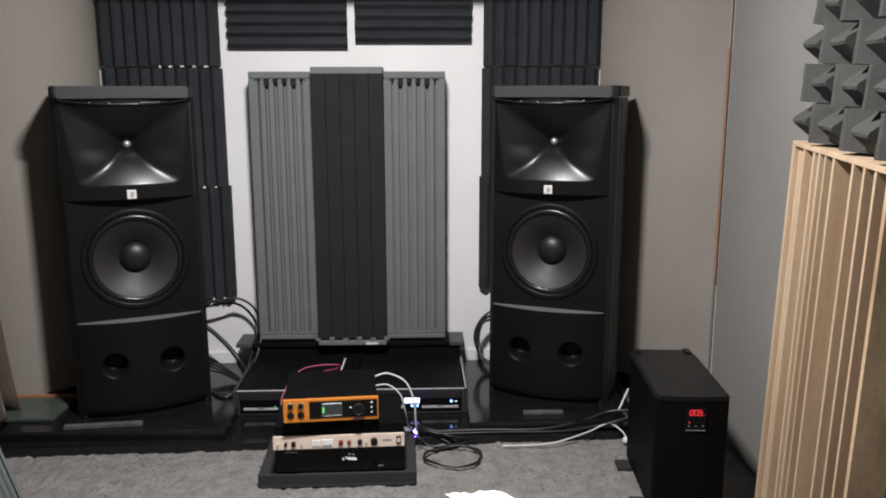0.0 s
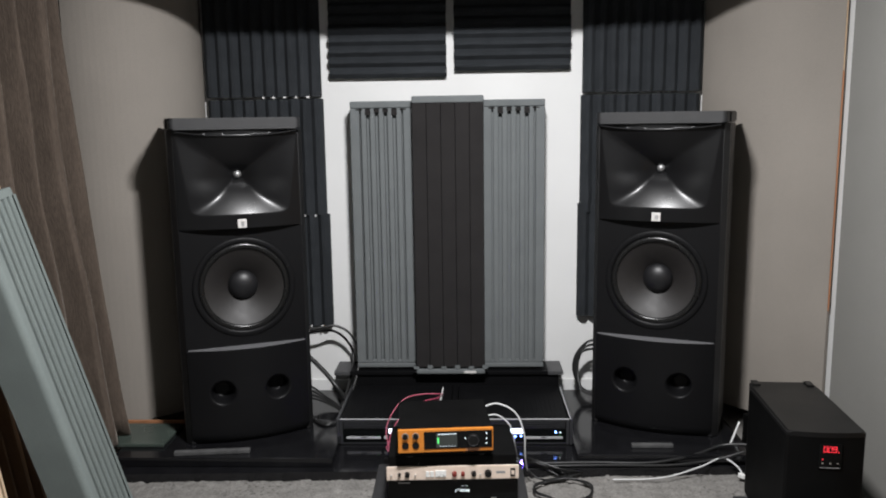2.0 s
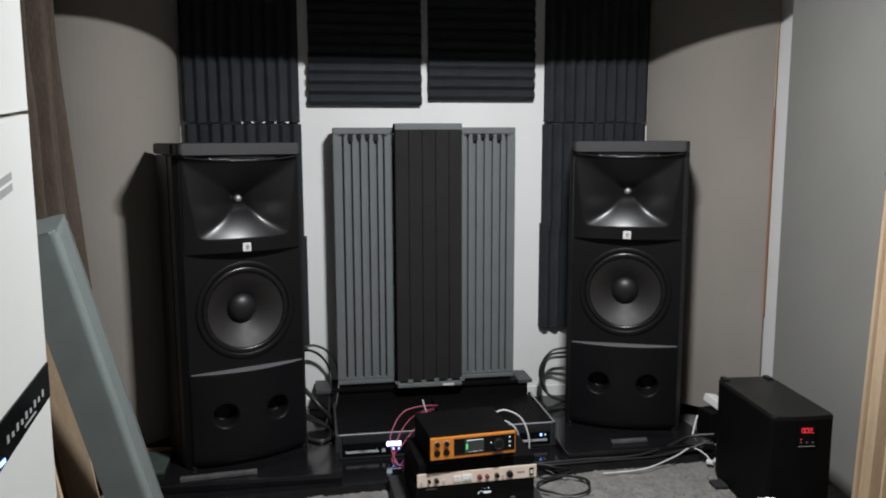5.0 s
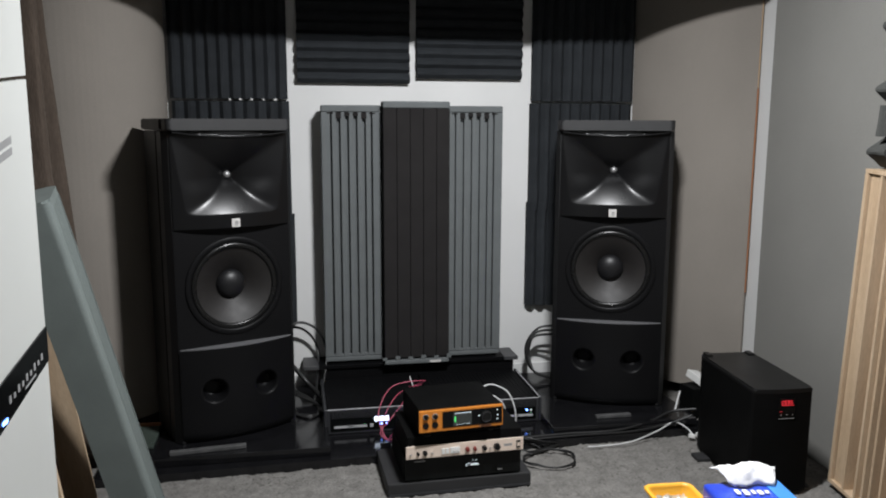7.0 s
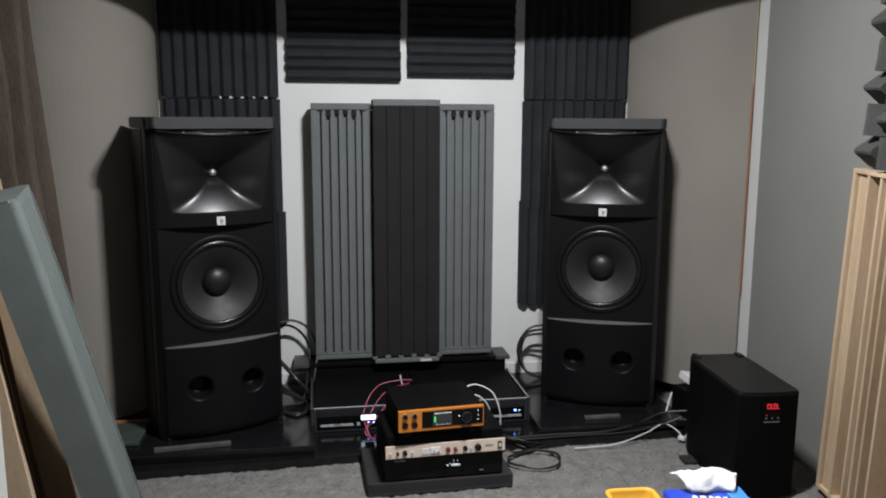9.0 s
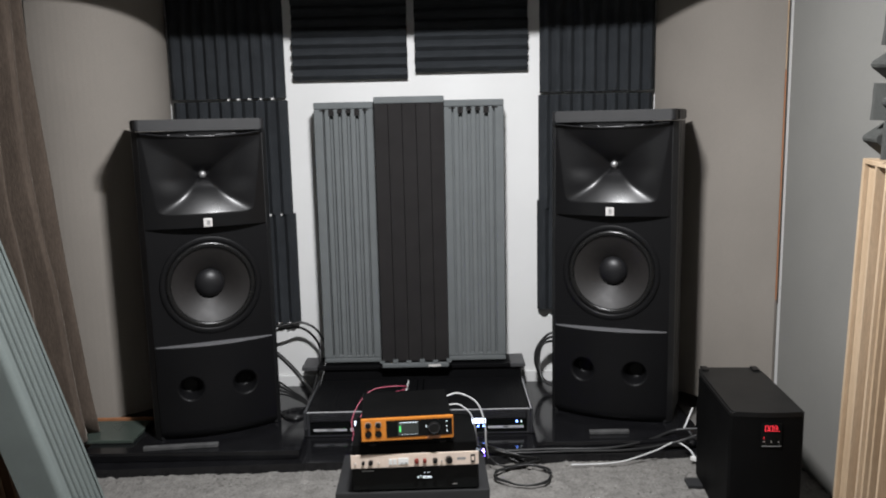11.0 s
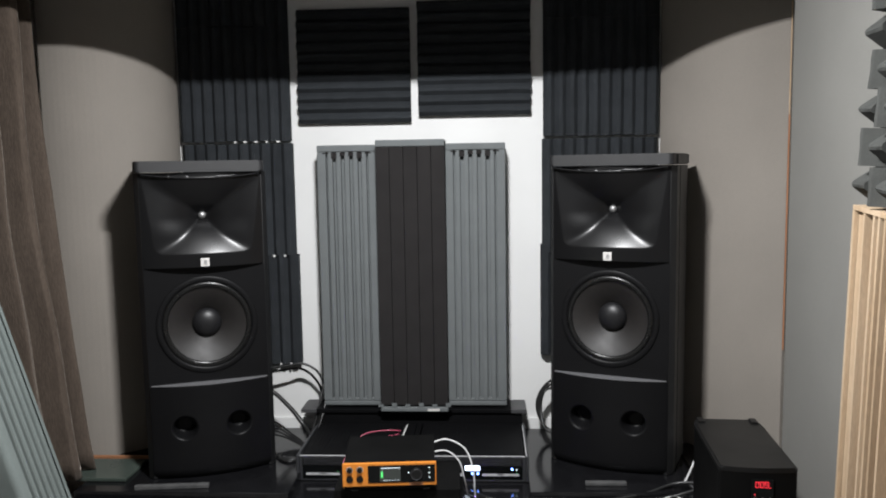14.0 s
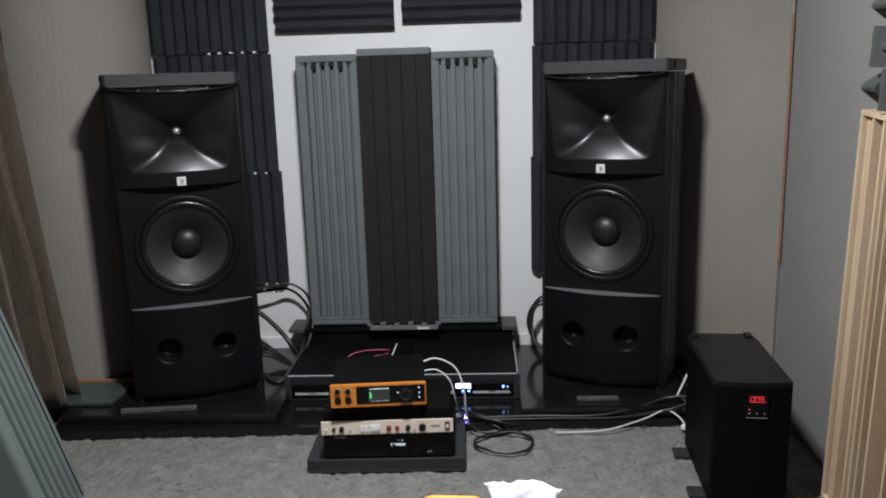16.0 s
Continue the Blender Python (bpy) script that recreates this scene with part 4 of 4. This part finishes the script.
# ---------------- curtain ----------------
bm = bmesh.new()
rnd = random.Random(4)
cols, rows_ = 260, 34
grid = []
for j in range(rows_ + 1):
    z = 0.09 + 2.36 * j / rows_
    row = []
    for i in range(cols + 1):
        s = i / cols
        y = -0.56 - 1.62 * s
        ph = 2 * math.pi * (11.5 * s + 0.4 * math.sin(7 * s) + 0.06 * math.sin(2.4 * z + 5 * s))
        amp = 0.052 + 0.014 * math.sin(17 * s + 1) + 0.03 * min(s / 0.15, 1)
        away = 0.09 * min(max((s - 0.12) / 0.25, 0), 1)
        fold = 1.9 * abs(math.sin(ph / 2)) ** 1.1 - 0.95 + 0.15 * math.sin(2.3 * ph + 1.5)
        x = -1.445 - away - 0.03 * max(1 - ((z - 1.05) / 0.95) ** 2, 0) + amp * fold + 0.014 * noise.noise((s * 14, z * 2.2, 1)) - (0.075 - away * 0.5) * (z - 1.05)
        yy = y + 0.018 * math.cos(ph) + 0.010 * noise.noise((s * 20, z * 3, 5))
        row.append(bm.verts.new((x, yy, z)))
    grid.append(row)
for a, b in zip(grid, grid[1:]):
    for k in range(cols):
        bm.faces.new((a[k], a[k + 1], b[k + 1], b[k]))
cur = single("curtain", bm, M_CURTAIN, "brown-grey velvet curtain hanging in deep folds along the wall", "curtain", smooth=True)
cur.modifiers.new("thickness", "SOLIDIFY").thickness = 0.004
rail = single("curtain_rail", cyl(bmesh.new(), (-1.56, -1.4, 2.47), (0, 1, 0), 0.012, 1.75, 14), M_SILVER, "plain curtain rail under the ceiling", "rail")

# ---------------- refrigerator ----------------
fr = thing("refrigerator", pose(-1.035, -2.263, 0.0), "white two-door refrigerator with black glass control strip", "refrigerator")
part("body", a_box(-0.56, -0.04, -0.62, -0.003, 0.012, 1.84, bevel=0.008), M_FRIDGE, fr)


def slanted(x0, x1, pts):
    """A plate on the door face from (y, z) corners."""
    bm = bmesh.new()
    a = [bm.verts.new((x0, y, z)) for y, z in pts]
    b = [bm.verts.new((x1, y, z)) for y, z in pts]
    bm.faces.new(a), bm.faces.new(b[::-1])
    for k in range(len(pts)):
        bm.faces.new((a[k], a[(k + 1) % len(pts)], b[(k + 1) % len(pts)], b[k]))
    return bm


def seam_z(y, z):
    return z + 0.088 * y


lowd = slanted(-0.0395, 0.0, [(0, 0.03), (0, seam_z(0, 1.429)), (-0.62, seam_z(-0.62, 1.429)), (-0.62, 0.03)])
low_door = part("lower_door", lowd, M_FRIDGE, fr)
upd = slanted(-0.0395, 0.0, [(0, seam_z(0, 1.436)), (0, 1.838), (-0.62, 1.838), (-0.62, seam_z(-0.62, 1.436))])
up_door = part("upper_door", upd, M_FRIDGE, fr)
part("handle", a_box(0.0005, 0.012, -0.205, -0.19, 1.60, 1.76, bevel=0.003), M_SEAM, up_door, "dark grip")
panel = part("control_panel", slanted(0.0005, 0.004, [(-0.006, 0.966), (-0.006, 0.90), (-0.28, 0.857), (-0.28, 0.93)]), M_GLASSB, low_door, "black glass control strip")
for k in range(9):
    y = -0.045 - k * 0.022
    part("touch_mark", a_box(0.0045, 0.0052, y - 0.010, y, 0.918 + 0.12 * y, 0.931 + 0.12 * y - 0.004 * (k % 2)), M_MARK, panel)
part("touch_bar", slanted(0.0045, 0.0052, [(-0.09, 0.896), (-0.09, 0.9), (-0.15, 0.893), (-0.15, 0.889)]), M_MARK, panel)
part("led", a_box(0.0045, 0.0056, -0.268, -0.245, 0.867, 0.874), G_BLUE, panel, "blue light")
for z in (1.322, 1.303):
    part("print_bar", slanted(0.0004, 0.0012, [(-0.108, z + 0.007), (-0.108, z - 0.006), (-0.178, z - 0.02), (-0.178, z - 0.007)]), M_MARK, low_door)
part("print_mark", slanted(0.0004, 0.0012, [(-0.19, 1.285), (-0.204, 1.33), (-0.218, 1.28)]), M_MARK, low_door)
for sx in (-0.5, -0.08):
    for sy in (-0.57, -0.05):
        part("foot", cyl(bmesh.new(), (sx, sy, 0.0), (0, 0, 1), 0.02, 0.024, 12), M_BLACKP, fr)

# ---------------- side table, tissues and snack box ----------------
tab = thing("side_table", pose(0.46, -2.56, 0.0), "small dark side table holding tissues and a yellow box", "table")
part("tabletop", a_box(-0.26, 0.26, -0.27, 0.27, 0.445, 0.468, bevel=0.004), M_TABLE, tab)
for sx in (-0.22, 0.22):
    for sy in (-0.23, 0.23):
        part("leg", a_box(sx - 0.016, sx + 0.016, sy - 0.016, sy + 0.016, -0.01, 0.4448, bevel=0.002), M_TABLE, tab)

tis = thing("tissue_pack", pose(0.404, -2.392, 0.4685, 0, 0, -7), "blue soft tissue pack with a white tissue pulled out", "tissues")
bm = bmesh.new()
box(bm, -0.086, 0.086, -0.07, 0.07, 0.0, 0.088, bevel=0.014, segments=3)
for vtx in bm.verts:
    vtx.co += Vector((noise.noise(vtx.co * 30), noise.noise(vtx.co * 30 + Vector((5, 0, 0))), noise.noise(vtx.co * 26 + Vector((0, 7, 0))))) * 0.005
part("pack", bm, M_PACK, tis, "blue printed film", smooth=True)
part("pale_band", a_box(0.046, 0.0845, -0.062, 0.062, 0.0885, 0.0915, bevel=0.001), M_PACK2, tis, "light blue printed band")
for k, (x, w) in enumerate(((-0.036, 0.012), (-0.02, 0.016), (-0.001, 0.010), (0.012, 0.014), (0.028, 0.012))):
    part("print_bar", a_box(x, x + w * 0.75, -0.002 - 0.004 * (k % 2), 0.02 - 0.002 * k, 0.0905, 0.0925), M_PRINTW, tis, "white printed bar")
bm = bmesh.new()
gr = []
for j in range(13):
    vv = j / 12
    row = []
    for i in range(17):
        uu = i / 16 - 0.5
        hgt = 0.093 + 0.042 * math.sin(math.pi * min(vv * 1.05, 1) * 0.62) * (1 - 1.2 * uu * uu) + 0.007 * noise.noise((uu * 9, vv * 5, 2))
        row.append(bm.verts.new((0.012 + uu * (0.10 + 0.05 * vv), 0.035 + 0.055 * vv + 0.006 * math.sin(9 * uu), hgt - 0.012 * vv * vv)))
    gr.append(row)
for a, b in zip(gr, gr[1:]):
    for k in range(16):
        bm.faces.new((a[k], a[k + 1], b[k + 1], b[k]))
tissue = part("tissue", bm, M_TISSUE, tis, "crumpled white tissue", smooth=True)
tissue.modifiers.new("thickness", "SOLIDIFY").thickness = 0.001

yb = thing("snack_box", pose(0.29, -2.285, 0.4685, 0, 0, -3), "open yellow plastic box with a silver wrapper", "box")


def rounded(hx_, hy_, rad, n=6):
    pts = []
    for cx, cy, a0 in ((hx_ - rad, hy_ - rad, 0), (-hx_ + rad, hy_ - rad, 90), (-hx_ + rad, -hy_ + rad, 180), (hx_ - rad, -hy_ + rad, 270)):
        pts += [(cx + rad * math.cos(radians(a0 + 90 * k / n)), cy + rad * math.sin(radians(a0 + 90 * k / n))) for k in range(n + 1)]
    return pts


def loft(bm, rings, floor=True):
    rows = [[bm.verts.new((x, y, z)) for x, y in pts] for pts, z in rings]
    for a, b in zip(rows, rows[1:]):
        for k in range(len(a)):
            n = (k + 1) % len(a)
            bm.faces.new((a[k], a[n], b[n], b[k]))
    if floor:
        bm.faces.new(rows[-1])
    return bm


R_ = [(rounded(0.046, 0.066, 0.014), 0.0), (rounded(0.053, 0.075, 0.018), 0.030), (rounded(0.060, 0.082, 0.022), 0.0315), (rounded(0.0605, 0.0825, 0.022), 0.035), (rounded(0.058, 0.08, 0.021), 0.0375),
      (rounded(0.051, 0.073, 0.017), 0.0365), (rounded(0.049, 0.071, 0.016), 0.031), (rounded(0.044, 0.064, 0.013), 0.004)]
part("tub", loft(bmesh.new(), R_), M_YELLOW, yb, "yellow tub with a folded rim", smooth=True)
bm = bmesh.new()
gr = [[bm.verts.new((-0.035 + 0.0065 * i, -0.05 + 0.011 * j, 0.014 + 0.018 * abs(noise.noise((i * 0.7, j * 0.6, 4))))) for i in range(12)] for j in range(11)]
for a, b in zip(gr, gr[1:]):
    for k in range(11):
        bm.faces.new((a[k], a[k + 1], b[k + 1], b[k]))
part("wrapper", bm, M_SILVER, yb, "crumpled silver wrapper")

# ---------------- ceiling lamp ----------------
lamp = thing("ceiling_lamp", pose(LAMP[0], LAMP[1], 0), "plain linear ceiling lamp on a short drop rod", "lamp")
part("housing", a_box(-0.16, 0.16, -0.05, 0.03, LAMP[2] + 0.02, LAMP[2] + 0.06, bevel=0.006), M_WHITEP, lamp)
part("drop_rod", cyl(bmesh.new(), (0, 0, (LAMP[2] + 0.0605 + TOP) / 2), (0, 0, 1), 0.008, TOP - LAMP[2] - 0.061, 12), M_SILVER, lamp)

# ---------------- cables ----------------
B_ = "black cable drooping from the wall foam behind a loudspeaker"
tube("speaker_cable", [(-0.74, -0.14, 0.385), (-0.60, -0.12, 0.40), (-0.53, -0.11, 0.405), (-0.46, -0.11, 0.36), (-0.425, -0.12, 0.26), (-0.44, -0.20, 0.15), (-0.47, -0.30, 0.075)], 0.006, M_CABLE, B_)
tube("speaker_cable", [(-0.78, -0.12, 0.35), (-0.62, -0.10, 0.375), (-0.55, -0.07, 0.37), (-0.49, -0.06, 0.32), (-0.462, -0.06, 0.24), (-0.475, -0.20, 0.12), (-0.49, -0.28, 0.075)], 0.006, M_CABLE, B_)
tube("speaker_cable", [(-0.80, -0.2, 0.34), (-0.68, -0.18, 0.30), (-0.59, -0.18, 0.22), (-0.52, -0.2, 0.14), (-0.47, -0.26, 0.10), (-0.452, -0.3, 0.08)], 0.011, M_CABLE, "thick black cable running down to the amplifiers")
for k in range(4):
    o = 0.022 * k
    tube("signal_cable", [(-0.80, -0.16 - o, 0.16), (-0.66, -0.19 - o, 0.15 - o / 2), (-0.57, -0.24 - o, 0.112), (-0.50 + o / 3, -0.30 - o, 0.088), (-0.475 + o / 4, -0.38 - o, 0.078), (-0.485 - o / 4, -0.47, 0.0775), (-0.52 - o, -0.50 + o, 0.077), (-0.57, -0.46 + o, 0.077)], 0.0042, M_CABLE, "black signal cable lying on the stone slab")
for k in range(3):
    o = 0.018 * k
    tube("speaker_cable", [(0.70, -0.14 - o, 0.345 - o), (0.63, -0.13, 0.33 - o), (0.578 + o / 2, -0.13, 0.27), (0.565 + o / 2, -0.14, 0.20), (0.60, -0.15 - o, 0.12), (0.68, -0.2, 0.09)], 0.006, M_CABLE, "black cable loop hanging behind a loudspeaker")
# coil on the carpet
coil = []
for k in range(34):
    a = k * 2 * math.pi / 15 + 0.6
    r = 0.105 + 0.008 * math.sin(k * 1.3)
    coil.append((0.43 + r * math.cos(a), -0.965 + 0.78 * r * math.sin(a), 0.014 + 0.0032 * (k // 15) + 0.0015 * (k % 3)))
tube("coiled_cable", coil + [(0.34, -0.90, 0.03), (0.30, -0.86, 0.05), (0.27, -0.83, 0.06)], 0.0032, M_CABLE, "black cable coiled loosely on the carpet")
for k in range(4):
    tube("mains_cable", [(0.16 + 0.03 * k, -0.87, 0.17 - 0.02 * k), (0.27 + 0.02 * k, -0.83, 0.07), (0.34 + 0.03 * k, -0.82 - 0.012 * k, 0.045), (0.42 + 0.03 * k, -0.855 + 0.01 * k, 0.016), (0.36, -0.89 - 0.008 * k, 0.018)], 0.0036, M_CABLE, "tangled black cable behind the hi-fi stack")
tube("mains_cable", [(0.30, -0.80, 0.04), (0.55, -0.79, 0.042), (0.78, -0.80, 0.046), (0.95, -0.77, 0.065), (1.06, -0.74, 0.09), (1.16, -0.78, 0.11)], 0.0062, M_CABLE, "thick black mains cable along the stone slab")
tube("mains_cable", [(0.33, -0.82, 0.04), (0.6, -0.812, 0.041), (0.85, -0.812, 0.042), (1.02, -0.80, 0.06), (1.12, -0.82, 0.10)], 0.005, M_CABLE, "black mains cable along the stone slab")
tube("white_cable", [(0.62, -0.88, 0.016), (0.80, -0.87, 0.018), (0.95, -0.835, 0.045), (1.04, -0.80, 0.065), (1.085, -0.83, 0.05), (1.10, -0.86, 0.03)], 0.0028, M_CABLEW, "white cable on the carpet by the power unit")
tube("white_cable", [(1.09, -0.70, 0.06), (1.12, -0.66, 0.07), (1.15, -0.62, 0.10), (1.17, -0.6, 0.13)], 0.004, M_CABLEW, "thin white cable behind the power unit")
for x, y in ((1.10, -0.86), (1.135, -0.855)):
    single("cable_plug", a_box(-0.008, 0.008, -0.014, 0.014, 0, 0.016, bevel=0.003), M_WHITEP, "small white plug by the power unit", "plug", pose(x, y, 0.014, 0, 0, 40))
tube("white_cable", [(0.14, -0.95, 0.325), (0.19, -0.93, 0.33), (0.255, -0.93, 0.295), (0.285, -0.94, 0.22), (0.29, -0.93, 0.13), (0.30, -0.90, 0.06)], 0.0031, M_CABLEW, "white cable curving down from the converter")
tube("white_cable", [(0.14, -0.95, 0.29), (0.19, -0.935, 0.288), (0.235, -0.94, 0.25), (0.252, -0.93, 0.18), (0.262, -0.88, 0.10)], 0.0028, M_CABLEW, "white cable curving down from the converter")
for k in range(3):
    o = 0.024 * k
    tube("red_cable", [(-0.04 - o, -0.42, 0.155), (-0.045 + o / 2, -0.55 - o, 0.20 + o), (-0.12 - o, -0.68 + o, 0.195 + o), (-0.19 - o, -0.74 + o / 2, 0.14 + o / 3), (-0.235 + o / 2, -0.76 - o / 2, 0.085 - o / 4), (-0.16 - o / 2, -0.80, 0.055 + o), (-0.10, -0.83, 0.10 + o)], 0.0019, M_CABLER, "thin pink-red cable looping behind the stack")
